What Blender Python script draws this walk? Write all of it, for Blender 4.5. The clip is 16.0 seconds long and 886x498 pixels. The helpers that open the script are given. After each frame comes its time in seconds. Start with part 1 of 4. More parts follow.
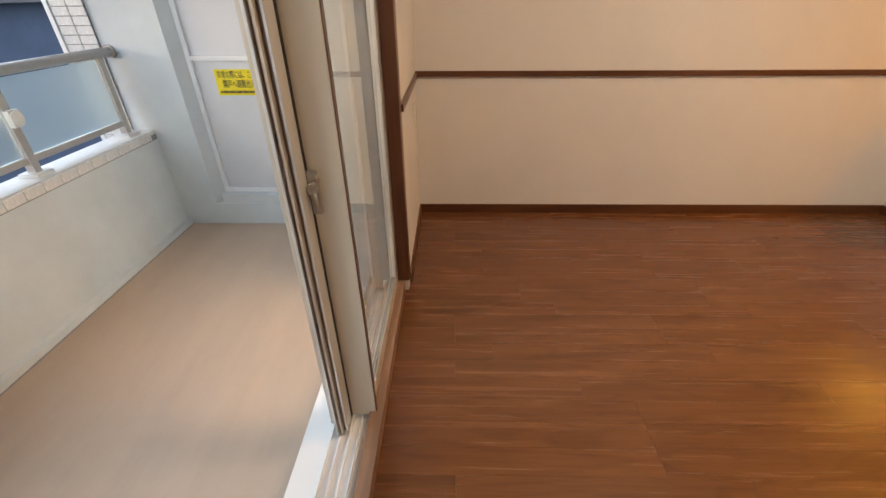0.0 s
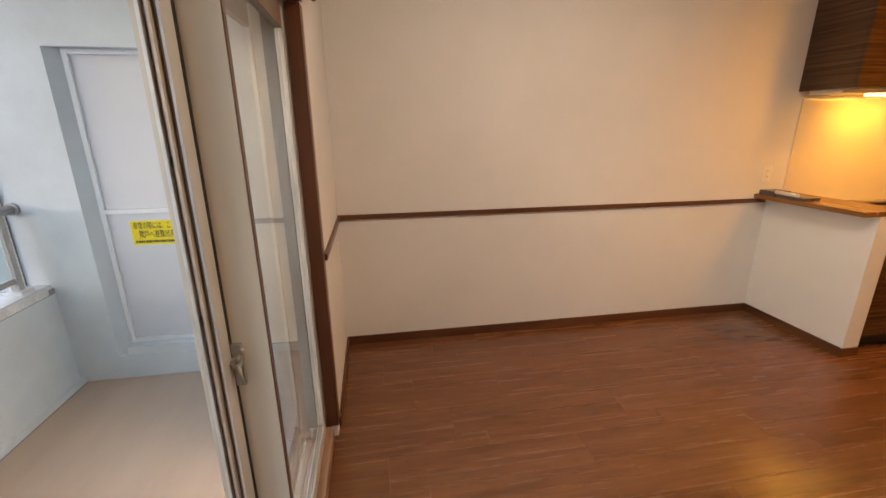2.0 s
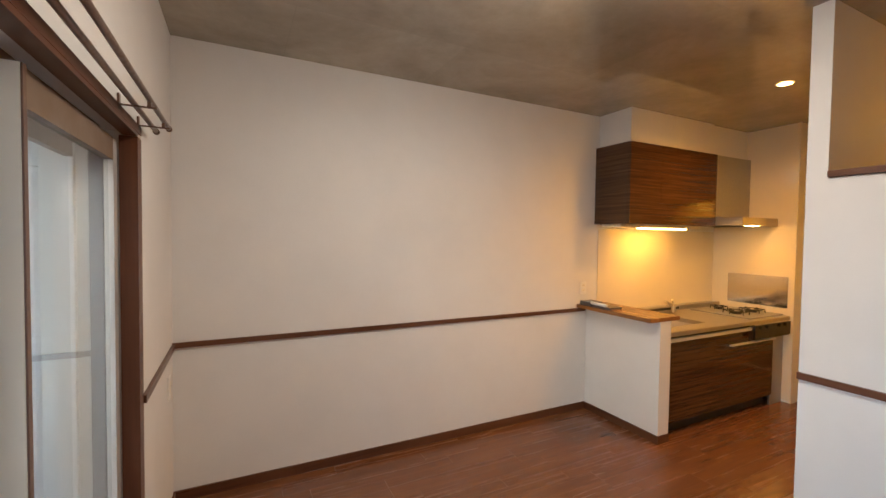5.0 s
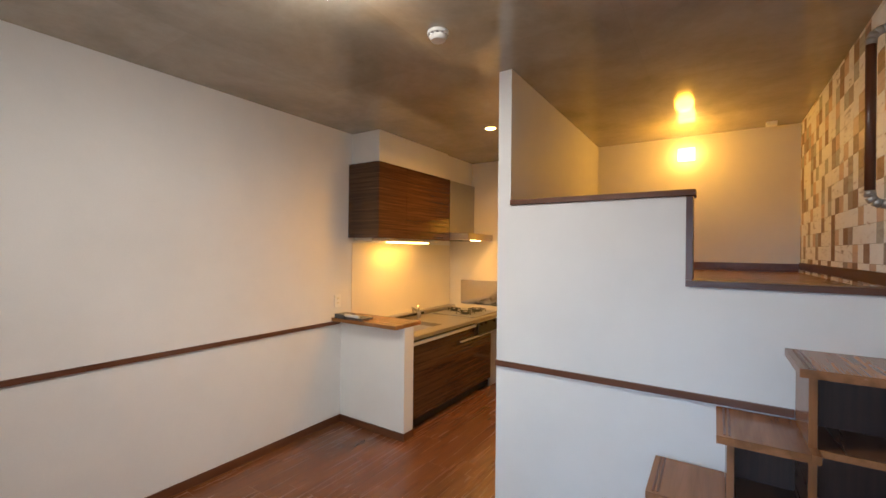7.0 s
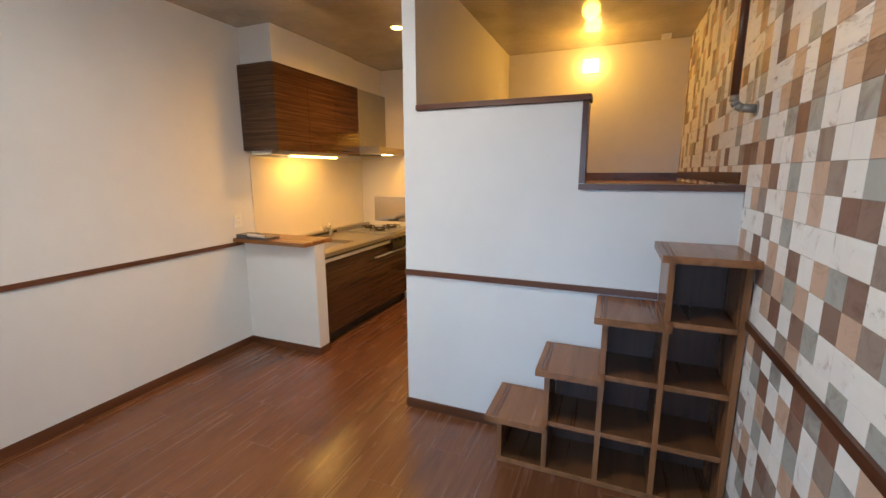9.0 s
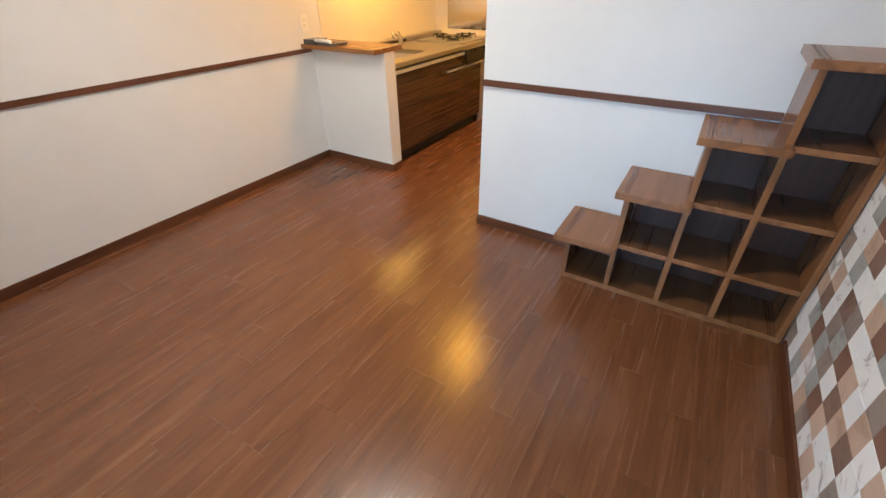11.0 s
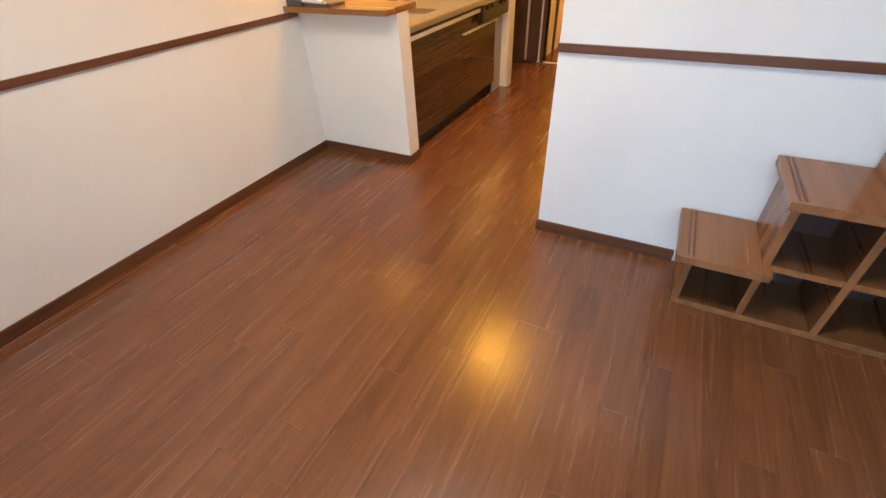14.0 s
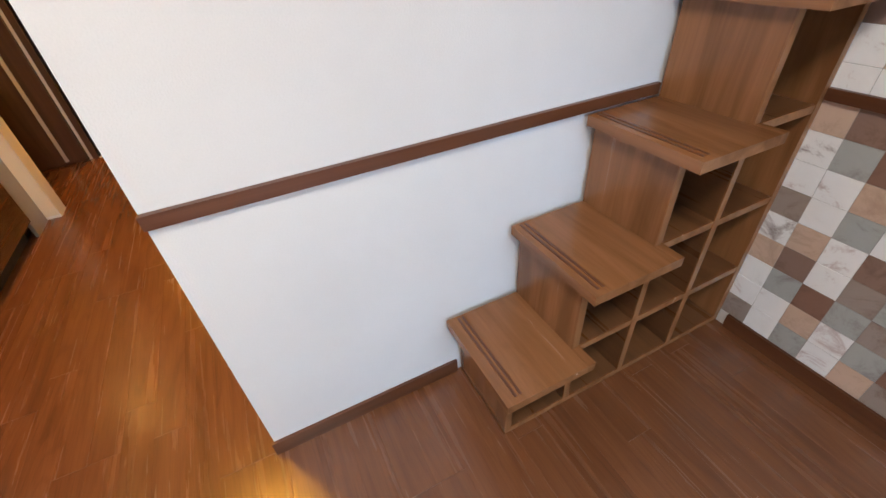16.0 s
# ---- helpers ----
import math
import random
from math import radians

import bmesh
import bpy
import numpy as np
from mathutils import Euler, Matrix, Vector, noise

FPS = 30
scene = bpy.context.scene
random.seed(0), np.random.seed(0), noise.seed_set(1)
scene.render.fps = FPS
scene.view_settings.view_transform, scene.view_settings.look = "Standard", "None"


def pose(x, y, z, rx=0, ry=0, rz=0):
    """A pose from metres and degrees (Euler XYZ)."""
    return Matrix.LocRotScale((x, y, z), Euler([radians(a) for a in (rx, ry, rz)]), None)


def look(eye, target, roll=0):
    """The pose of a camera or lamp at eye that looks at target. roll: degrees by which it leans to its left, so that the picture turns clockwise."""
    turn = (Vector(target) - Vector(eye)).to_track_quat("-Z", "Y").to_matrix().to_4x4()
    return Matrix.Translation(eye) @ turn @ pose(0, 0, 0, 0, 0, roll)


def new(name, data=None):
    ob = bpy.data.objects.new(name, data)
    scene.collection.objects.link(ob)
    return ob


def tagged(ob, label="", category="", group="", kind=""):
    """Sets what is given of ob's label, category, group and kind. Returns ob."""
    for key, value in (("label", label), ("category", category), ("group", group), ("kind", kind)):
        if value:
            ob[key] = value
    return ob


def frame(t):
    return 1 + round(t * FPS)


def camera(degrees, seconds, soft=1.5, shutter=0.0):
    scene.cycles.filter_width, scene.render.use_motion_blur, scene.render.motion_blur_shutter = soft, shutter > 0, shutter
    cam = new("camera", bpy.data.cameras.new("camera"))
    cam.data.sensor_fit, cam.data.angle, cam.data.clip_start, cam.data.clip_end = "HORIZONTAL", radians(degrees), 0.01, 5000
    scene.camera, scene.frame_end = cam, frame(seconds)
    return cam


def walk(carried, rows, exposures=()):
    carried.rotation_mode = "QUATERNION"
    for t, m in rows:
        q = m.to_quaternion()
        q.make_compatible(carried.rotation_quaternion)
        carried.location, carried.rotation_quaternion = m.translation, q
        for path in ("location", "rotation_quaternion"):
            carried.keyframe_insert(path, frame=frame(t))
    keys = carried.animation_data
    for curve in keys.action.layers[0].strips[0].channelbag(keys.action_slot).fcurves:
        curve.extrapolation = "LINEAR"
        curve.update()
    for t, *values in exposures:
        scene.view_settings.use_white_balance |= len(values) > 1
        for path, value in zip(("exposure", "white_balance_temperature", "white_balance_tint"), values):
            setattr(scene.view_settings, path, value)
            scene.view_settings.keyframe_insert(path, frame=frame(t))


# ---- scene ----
cam = camera(93.6, 16.0)
PATH = [
    (0, (0.552, 0.804, 1.286), (0.514, 2.508, 0.239), -0.4),
    (0.5, (0.591, 0.792, 1.311), (0.701, 2.532, 0.33), -0.5),
    (1, (0.583, 0.78, 1.332), (0.797, 2.57, 0.465), -0.3),
    (1.5, (0.574, 0.765, 1.383), (0.853, 2.605, 0.652), -0.4),
    (2, (0.572, 0.756, 1.433), (0.885, 2.649, 0.868), -0.5),
    (2.5, (0.567, 0.741, 1.454), (0.907, 2.674, 1.071), -0.6),
    (3, (0.579, 0.72, 1.471), (0.945, 2.673, 1.24), -0.6),
    (5.5, (0.699, 0.653, 1.532), (1.793, 2.327, 1.505), 0.7),
    (6, (0.742, 0.654, 1.54), (2.06, 2.159, 1.522), 0.7),
    (6.5, (0.781, 0.605, 1.542), (2.306, 1.898, 1.537), 0.7),
    (7, (0.813, 0.579, 1.544), (2.487, 1.673, 1.548), 0.6),
    (7.5, (0.82, 0.565, 1.562), (2.597, 1.483, 1.548), 0.1),
    (8, (0.837, 0.524, 1.543), (2.658, 1.348, 1.486), 0.1),
    (8.5, (0.843, 0.53, 1.537), (2.683, 1.291, 1.347), -0.3),
    (9, (0.87, 0.529, 1.476), (2.691, 1.27, 1.109), -0.1),
    (9.5, (0.892, 0.544, 1.427), (2.647, 1.271, 0.799), -0.3),
    (12, (0.874, 0.664, 1.354), (2.067, 1.713, 0.138), -1.3),
    (12.5, (0.883, 0.763, 1.32), (1.99, 1.875, 0.081), -1.1),
    (13, (0.957, 0.907, 1.294), (2.047, 2.008, 0.029), -1.3),
    (13.5, (1.033, 1.087, 1.306), (2.241, 2.045, 0.032), -2.6),
    (14, (1.24, 1.238, 1.285), (2.625, 1.996, 0.057), -2.9),
    (14.5, (1.479, 1.386, 1.297), (3.002, 1.815, 0.074), -1.8),
    (15, (1.712, 1.491, 1.298), (3.29, 1.509, 0.069), -4.1),
    (15.5, (1.95, 1.483, 1.272), (3.539, 1.168, 0.099), -4.8),
    (16, (2.189, 1.417, 1.292), (3.637, 0.767, 0.075), -4.3),
]
EXPOSURES = [(0, 1.42, 6600, 10), (1, 1.42, 6200, 9), (3, 1.36, 6400, 12), (5.5, 1.46, 5150, 4), (9, 1.48, 4750, 1), (9.5, 1.52, 4650, 0), (12, 2.04, 5080, 2), (16, 1.92, 5080, 5)]
walk(cam, [(t, look(eye, target, roll)) for t, eye, target, roll in PATH], EXPOSURES)

# ---- world, light and exposure ----
world = bpy.data.worlds.new("overcast_sky")
scene.world = world
world.use_nodes = True
wn = world.node_tree
wbg = wn.nodes["Background"]
sky = wn.nodes.new("ShaderNodeTexSky")
sky.sky_type = "NISHITA"
sky.sun_disc = False
sky.sun_elevation, sky.sun_rotation = radians(16), radians(-121)
sky.air_density, sky.dust_density = 1.0, 3.0
whiten = wn.nodes.new("ShaderNodeMixRGB")
whiten.inputs[0].default_value = 0.7
whiten.inputs[2].default_value = (4.6, 5.3, 6.5, 1)
wn.links.new(sky.outputs[0], whiten.inputs[1])
wn.links.new(whiten.outputs[0], wbg.inputs[0])
wbg.inputs[1].default_value = 0.15


def lamp(name, kind, at, colour, power, size=0.1, size_y=None, target=None, spot=None):
    d = bpy.data.lights.new(name, kind)
    d.color, d.energy = colour, power
    if kind == "AREA":
        d.shape = "RECTANGLE" if size_y else "DISK"
        d.size = size
        if size_y:
            d.size_y = size_y
    elif kind == "SUN":
        d.angle = size
    else:
        d.shadow_soft_size = size
    if spot:
        d.spot_size, d.spot_blend = radians(spot), 0.7
    ob = new(name, d)
    ob.matrix_world = look(at, target or (at[0], at[1] + 0.0001, at[2] - 1))
    return ob


WARM = (1.0, 0.38, 0.02)
lamp("sun", "SUN", (-9.0, 7.0, 3.8), (0.68, 0.86, 1.0), 1.8, radians(75), target=(0, 1.2, 0.8))
lamp("downlight_light", "SPOT", (4.04, 2.21, 2.57), WARM, 42, 0.12, spot=172)
lamp("cabinet_light_tube", "AREA", (4.02, 3.20, 1.596), (1.0, 0.40, 0.03), 1.2, 0.34, 0.04)
lamp("hood_light_bulb", "SPOT", (5.0, 2.87, 1.645), WARM, 2.2, 0.03, spot=140)
lamp("hall_lamp_light", "POINT", (6.9, 2.1, 2.35), WARM, 22, 0.08)
lamp("loft_lamp_light", "POINT", (4.80, 0.80, 2.42), (1.0, 0.38, 0.012), 4.4, 0.07)


# ---- materials ----
def mat(name, colour, rough=0.5, metal=0.0, spec=0.5):
    m = bpy.data.materials.new(name)
    m.use_nodes = True
    b = m.node_tree.nodes["Principled BSDF"]
    b.inputs["Base Color"].default_value = (*colour, 1)
    b.inputs["Roughness"].default_value = rough
    b.inputs["Metallic"].default_value = metal
    b.inputs["Specular IOR Level"].default_value = spec
    return m, m.node_tree, b


def node(nt, kind, **inputs):
    n = nt.nodes.new("ShaderNode" + kind)
    for k, v in inputs.items():
        n.inputs[k.replace("_", " ")].default_value = v
    return n


def ramp(nt, stops, src, interp="LINEAR"):
    r = nt.nodes.new("ShaderNodeValToRGB")
    r.color_ramp.interpolation = interp
    el = r.color_ramp.elements
    while len(el) < len(stops):
        el.new(0.5)
    for e, (p, c) in zip(el, stops):
        e.position, e.color = p, (*c, 1)
    nt.links.new(src, r.inputs[0])
    return r.outputs[0]


def coords(nt, scale=(1, 1, 1), jitter=False):
    tc = nt.nodes.new("ShaderNodeTexCoord")
    mp = nt.nodes.new("ShaderNodeMapping")
    mp.inputs["Scale"].default_value = scale
    nt.links.new(tc.outputs["Object"], mp.inputs["Vector"])
    if jitter:
        info = nt.nodes.new("ShaderNodeObjectInfo")
        mul = nt.nodes.new("ShaderNodeVectorMath")
        mul.operation = "SCALE"
        mul.inputs[0].default_value = (37, 71, 13)
        nt.links.new(info.outputs["Random"], mul.inputs["Scale"])
        nt.links.new(mul.outputs[0], mp.inputs["Location"])
    return mp.outputs[0]


def bumped(nt, b, height, strength, distance=0.002):
    n = nt.nodes.new("ShaderNodeBump")
    n.inputs["Strength"].default_value, n.inputs["Distance"].default_value = strength, distance
    nt.links.new(height, n.inputs["Height"])
    nt.links.new(n.outputs[0], b.inputs["Normal"])


def mix(nt, fac, a, c, mode="MIX"):
    m = nt.nodes.new("ShaderNodeMixRGB")
    m.blend_type = mode
    for i, v in ((0, fac), (1, a), (2, c)):
        if isinstance(v, (int, float)):
            m.inputs[i].default_value = v
        elif isinstance(v, tuple):
            m.inputs[i].default_value = (*v, 1)
        else:
            nt.links.new(v, m.inputs[i])
    return m.outputs[0]


def painted(name, colour, rough=0.6, grain=400.0, strength=0.25, dirt=0.06, streak=(1, 1, 1)):
    """Paper, paint or plaster: fine relief and a faint larger blotch."""
    m, nt, b = mat(name, colour, rough)
    c = coords(nt, streak)
    fine = node(nt, "TexNoise", Scale=grain, Detail=2.0)
    big = node(nt, "TexNoise", Scale=2.3, Detail=5.0, Roughness=0.6)
    for n in (fine, big):
        nt.links.new(c, n.inputs["Vector"])
    dark = tuple(v * (1 - 3 * dirt) for v in colour)
    col = ramp(nt, [(0.3, dark), (0.62, colour)], big.outputs[0])
    col = mix(nt, 0.10, col, ramp(nt, [(0.3, tuple(v * 0.7 for v in colour)), (0.7, colour)], fine.outputs[0]))
    nt.links.new(col, b.inputs["Base Color"])
    bumped(nt, b, fine.outputs[0], strength, 0.001)
    return m


def wood(name, dark, mid, light, rough=0.3, axis=0, scale=1.0, jitter=True, per_object=0.25, bump=0.15, fine=0.0, knots=0.0, spec=0.5):
    """Wood with long grain along one axis, dark figure and per-board tone."""
    m, nt, b = mat(name, mid, rough, 0.0, spec)
    s = [34 * scale, 34 * scale, 34 * scale]
    s[axis] = 1.1 * scale
    c = coords(nt, tuple(s), jitter)
    s2 = [9 * scale, 9 * scale, 9 * scale]
    s2[axis] = 0.8 * scale
    c2 = coords(nt, tuple(s2), jitter)
    g = node(nt, "TexNoise", Scale=1.0, Detail=6.0, Roughness=0.62, Distortion=0.4)
    nt.links.new(c, g.inputs["Vector"])
    f = node(nt, "TexNoise", Scale=1.0, Detail=3.0, Distortion=1.6)
    nt.links.new(c2, f.inputs["Vector"])
    col = ramp(nt, [(0.30, dark), (0.5, mid), (0.70, light)], g.outputs[0])
    fig = ramp(nt, [(0.36, tuple(v * (0.85 if knots else 0.55) for v in dark)), (0.50, mid), (0.66, light)], f.outputs[0])
    col = mix(nt, 0.45, col, fig)
    if fine:
        s3 = [300, 300, 300]
        s3[axis] = 7
        h = node(nt, "TexNoise", Scale=1.0, Detail=3.0, Roughness=0.6)
        nt.links.new(coords(nt, tuple(s3), jitter), h.inputs["Vector"])
        col = mix(nt, fine, col, ramp(nt, [(0.34, (0.45,) * 3), (0.52, (1.0,) * 3), (0.70, (1.10,) * 3)], h.outputs[0]), "MULTIPLY")
        s4 = [8.0, 8.0, 8.0]
        s4[axis] = 0.9
        q = node(nt, "TexNoise", Scale=1.0, Detail=1.0, Roughness=0.4, Distortion=0.5)
        nt.links.new(coords(nt, tuple(s4), jitter), q.inputs["Vector"])
        mul = node(nt, "Math")
        mul.operation, mul.inputs[1].default_value = "MULTIPLY", 75
        sine = node(nt, "Math")
        sine.operation = "SINE"
        nt.links.new(q.outputs[0], mul.inputs[0])
        nt.links.new(mul.outputs[0], sine.inputs[0])
        col = mix(nt, fine * 0.9, col, ramp(nt, [(0.0, (1.1,) * 3), (0.55, (1.0,) * 3), (0.95, (0.66,) * 3)], sine.outputs[0]), "MULTIPLY")
    if knots:
        s5 = [16.0, 16.0, 16.0]
        s5[axis] = 5.0
        k = node(nt, "TexNoise", Scale=1.0, Detail=2.0, Roughness=0.5, Distortion=0.8)
        nt.links.new(coords(nt, tuple(s5), jitter), k.inputs["Vector"])
        col = mix(nt, knots, col, ramp(nt, [(0.62, (1.0,) * 3), (0.74, (0.42,) * 3)], k.outputs[0]), "MULTIPLY")
    if jitter:
        info = nt.nodes.new("ShaderNodeObjectInfo")
        tone = ramp(nt, [(0, (1 - per_object,) * 3), (1, (1 + per_object * 0.4,) * 3)], info.outputs["Random"])
        col = mix(nt, 1.0, col, tone, "MULTIPLY")
    nt.links.new(col, b.inputs["Base Color"])
    vary = 0.05 if knots else 0.22
    rr = ramp(nt, [(0.2, (rough * (1 - vary),) * 3), (0.8, (min(1, rough * (1 + vary)),) * 3)], g.outputs[0])
    nt.links.new(rr, b.inputs["Roughness"])
    bumped(nt, b, g.outputs[0], bump, 0.0008)
    return m


M_PAPER = painted("wallpaper_white", (0.715, 0.705, 0.69), 0.62, 260, 0.5, 0.02)
M_PAINT = painted("balcony_paint", (0.66, 0.71, 0.735), 0.7, 130, 0.6, 0.05)
M_BOARD = painted("board_grey", (0.66, 0.67, 0.70), 0.55, 300, 0.1, 0.02)
M_VINYL = painted("balcony_vinyl", (0.50, 0.385, 0.295), 0.55, 160, 0.4, 0.035, (3, 0.6, 1))
M_CONC = painted("parapet_cap", (0.70, 0.71, 0.72), 0.6, 90, 0.5, 0.08)
M_FLOOR = wood("floor_walnut", (0.114, 0.043, 0.0155), (0.154, 0.060, 0.0215), (0.190, 0.077, 0.028), 0.27, 0, 1.0, True, 0.05, 0.004, 0.30, knots=0.28, spec=0.65)
M_BUTT = wood("floor_butt_edge", (0.15, 0.064, 0.025), (0.175, 0.076, 0.031), (0.20, 0.088, 0.036), 0.35, 1, 1.0, True, 0.1)
M_TRIM = wood("trim_walnut", (0.066, 0.023, 0.009), (0.098, 0.036, 0.014), (0.134, 0.053, 0.021), 0.32, 0, 1.0, False)
M_TRIMY = wood("trim_walnut_y", (0.066, 0.023, 0.009), (0.098, 0.036, 0.014), (0.134, 0.053, 0.021), 0.32, 1, 1.0, False)
M_TRIMZ = wood("trim_walnut_z", (0.066, 0.023, 0.009), (0.098, 0.036, 0.014), (0.134, 0.053, 0.021), 0.32, 2, 1.0, False)
M_CASEZ = wood("casing_walnut_z", (0.060, 0.020, 0.007), (0.092, 0.031, 0.011), (0.128, 0.045, 0.016), 0.4, 2, 1.0, False)
M_CASEY = wood("casing_walnut_y", (0.060, 0.020, 0.007), (0.092, 0.031, 0.011), (0.128, 0.045, 0.016), 0.4, 1, 1.0, False)
M_STAIR = wood("stair_wood", (0.192, 0.083, 0.029), (0.243, 0.108, 0.038), (0.300, 0.139, 0.052), 0.24, 0, 0.8, True, 0.08, 0.06, 0.12)
M_STAIRZ = wood("stair_wood_upright", (0.192, 0.083, 0.029), (0.243, 0.108, 0.038), (0.300, 0.139, 0.052), 0.24, 2, 0.8, True, 0.08, 0.06, 0.12)
# same stair wood at about half the tone: cubbyhole shade put into the colour
M_STAIRSHADE = wood("stair_wood_shaded", (0.105, 0.046, 0.017), (0.130, 0.058, 0.021), (0.160, 0.073, 0.027), 0.30, 0, 0.8, True, 0.08, 0.06, 0.12)
M_COUNTER = wood("counter_wood", (0.17, 0.072, 0.018), (0.215, 0.095, 0.026), (0.26, 0.120, 0.036), 0.25, 1, 0.8)
M_ZEBRA, nt, b = mat("cabinet_zebra", (0.03, 0.015, 0.009), 0.10)
zn = node(nt, "TexNoise", Scale=1.0, Detail=5.0, Roughness=0.55, Distortion=0.2)
nt.links.new(coords(nt, (1.3, 1.3, 75)), zn.inputs["Vector"])
zf = node(nt, "TexNoise", Scale=1.0, Detail=3.0)
nt.links.new(coords(nt, (5, 5, 230)), zf.inputs["Vector"])
zc = mix(nt, 0.35, ramp(nt, [(0.36, (0.040, 0.017, 0.007)), (0.5, (0.068, 0.030, 0.012)), (0.62, (0.115, 0.054, 0.022))], zn.outputs[0]), ramp(nt, [(0.4, (0.026, 0.012, 0.006)), (0.65, (0.08, 0.040, 0.020))], zf.outputs[0]))
nt.links.new(zc, b.inputs["Base Color"])
M_SILL = wood("sill_wood", (0.20, 0.115, 0.07), (0.27, 0.165, 0.11), (0.33, 0.21, 0.14), 0.4, 1, 1.0, False)
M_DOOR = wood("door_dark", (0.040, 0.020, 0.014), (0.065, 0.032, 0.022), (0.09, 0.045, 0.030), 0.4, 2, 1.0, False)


def plain(name, colour, rough=0.5, metal=0.0, grain=60, var=0.12, bump=0.05):
    m, nt, b = mat(name, colour, rough, metal)
    n = node(nt, "TexNoise", Scale=float(grain), Detail=3.0)
    nt.links.new(coords(nt), n.inputs["Vector"])
    nt.links.new(ramp(nt, [(0.3, tuple(v * (1 - var) for v in colour)), (0.7, colour)], n.outputs[0]), b.inputs["Base Color"])
    nt.links.new(ramp(nt, [(0.3, (rough * 0.8,) * 3), (0.7, (min(1, rough * 1.2),) * 3)], n.outputs[0]), b.inputs["Roughness"])
    bumped(nt, b, n.outputs[0], bump, 0.001)
    return m


M_ALU = plain("champagne_aluminium", (0.60, 0.56, 0.50), 0.42, 0.4, 8, 0.04)
M_ALUD = plain("bronze_aluminium", (0.22, 0.155, 0.105), 0.38, 0.4, 8, 0.04, 0.0)
M_CREAM = plain("cream_resin", (0.78, 0.73, 0.61), 0.45, 0.0, 9, 0.03)
M_SILVER = plain("silver_aluminium", (0.74, 0.74, 0.73), 0.36, 0.6, 8, 0.03, 0.0)
M_STEEL, nt, b = mat("stainless_steel", (0.46, 0.43, 0.38), 0.34, 0.85)
n = node(nt, "TexNoise", Scale=1.0, Detail=2.0)
nt.links.new(coords(nt, (220, 1.5, 220)), n.inputs["Vector"])
nt.links.new(ramp(nt, [(0.3, (0.42, 0.385, 0.33)), (0.7, (0.50, 0.46, 0.40))], n.outputs[0]), b.inputs["Base Color"])
M_BASIN = plain("satin_steel", (0.74, 0.71, 0.65), 0.5, 0.2, 12, 0.06)
M_GREYMET = plain("grey_painted_steel", (0.36, 0.35, 0.33), 0.35, 0.5)
M_BLACK = plain("black_enamel", (0.015, 0.014, 0.014), 0.2)
M_IRON = plain("cast_iron", (0.03, 0.028, 0.027), 0.6)
M_DARK = plain("dark_gap", (0.02, 0.017, 0.015), 0.6)
M_WHITE = plain("white_plastic", (0.80, 0.79, 0.76), 0.35)
M_WHITEMET = plain("white_aluminium", (0.80, 0.81, 0.82), 0.35, 0, 8, 0.03, 0.0)
M_RAIL = plain("rail_bronze_grey", (0.46, 0.44, 0.42), 0.4, 0.3)
M_BRONZE = plain("brown_rod", (0.16, 0.09, 0.06), 0.35, 0.3)
M_PANEL = plain("kitchen_panel", (0.72, 0.65, 0.51), 0.10, 0, 3, 0.04, 0.0)
M_YELLOW = plain("yellow_label", (0.90, 0.74, 0.02), 0.35)
M_INK = plain("ink", (0.03, 0.03, 0.03), 0.5)
M_BLUE = painted("slate_blue_wall", (0.075, 0.105, 0.17), 0.6, 20, 0.3, 0.08)
M_ROOF = painted("grey_roof", (0.16, 0.15, 0.16), 0.7, 20, 0.3, 0.1)
M_GROUND = painted("ground_asphalt", (0.055, 0.055, 0.055), 0.9, 6, 0.4, 0.1)
M_TILEW = plain("white_wall_tile", (0.78, 0.77, 0.76), 0.25)
M_JOINT = plain("tile_joint", (0.30, 0.29, 0.28), 0.8)
M_BEIGE = painted("entrance_tile", (0.42, 0.36, 0.28), 0.5, 60, 0.3, 0.06)
M_BOOK = plain("dark_booklet", (0.06, 0.065, 0.08), 0.3)


def glass(name, colour=(0.95, 0.98, 0.97), rough=0.0):
    m, nt, b = mat(name, colour, rough)
    b.inputs["Transmission Weight"].default_value = 1.0
    b.inputs["IOR"].default_value = 1.45
    return m


M_GLASS = glass("window_glass")
M_FROST = glass("frosted_glass", (0.80, 0.92, 0.94), 0.55)


def glow(name, colour, strength):
    m, nt, b = mat(name, (0.8, 0.8, 0.8), 0.5)
    b.inputs["Emission Color"].default_value = (*colour, 1)
    b.inputs["Emission Strength"].default_value = strength
    return m


G_CEIL = glow("lamp_shade_lit", (1.0, 0.76, 0.54), 16)
G_DOWN = glow("downlight_lit", (1.0, 0.50, 0.10), 14)
G_TUBE = glow("tube_lit", (1.0, 0.46, 0.07), 9)
G_LOFT = glow("loft_shade_lit", (1.0, 0.46, 0.07), 7)

# glossy grey-brown concrete-look ceiling paper
M_CEIL, nt, b = mat("ceiling_concrete_paper", (0.16, 0.145, 0.12), 0.12, 0.0, 0.8)
c = coords(nt)
n1 = node(nt, "TexNoise", Scale=1.6, Detail=7.0, Roughness=0.65, Distortion=0.3)
n2 = node(nt, "TexNoise", Scale=14.0, Detail=5.0, Roughness=0.7)
for n in (n1, n2):
    nt.links.new(c, n.inputs["Vector"])
c1 = ramp(nt, [(0.33, (0.33, 0.295, 0.225)), (0.5, (0.43, 0.385, 0.30)), (0.68, (0.53, 0.48, 0.375))], n1.outputs[0])
c2 = ramp(nt, [(0.3, (0.16, 0.145, 0.12)), (0.7, (0.32, 0.29, 0.245))], n2.outputs[0])
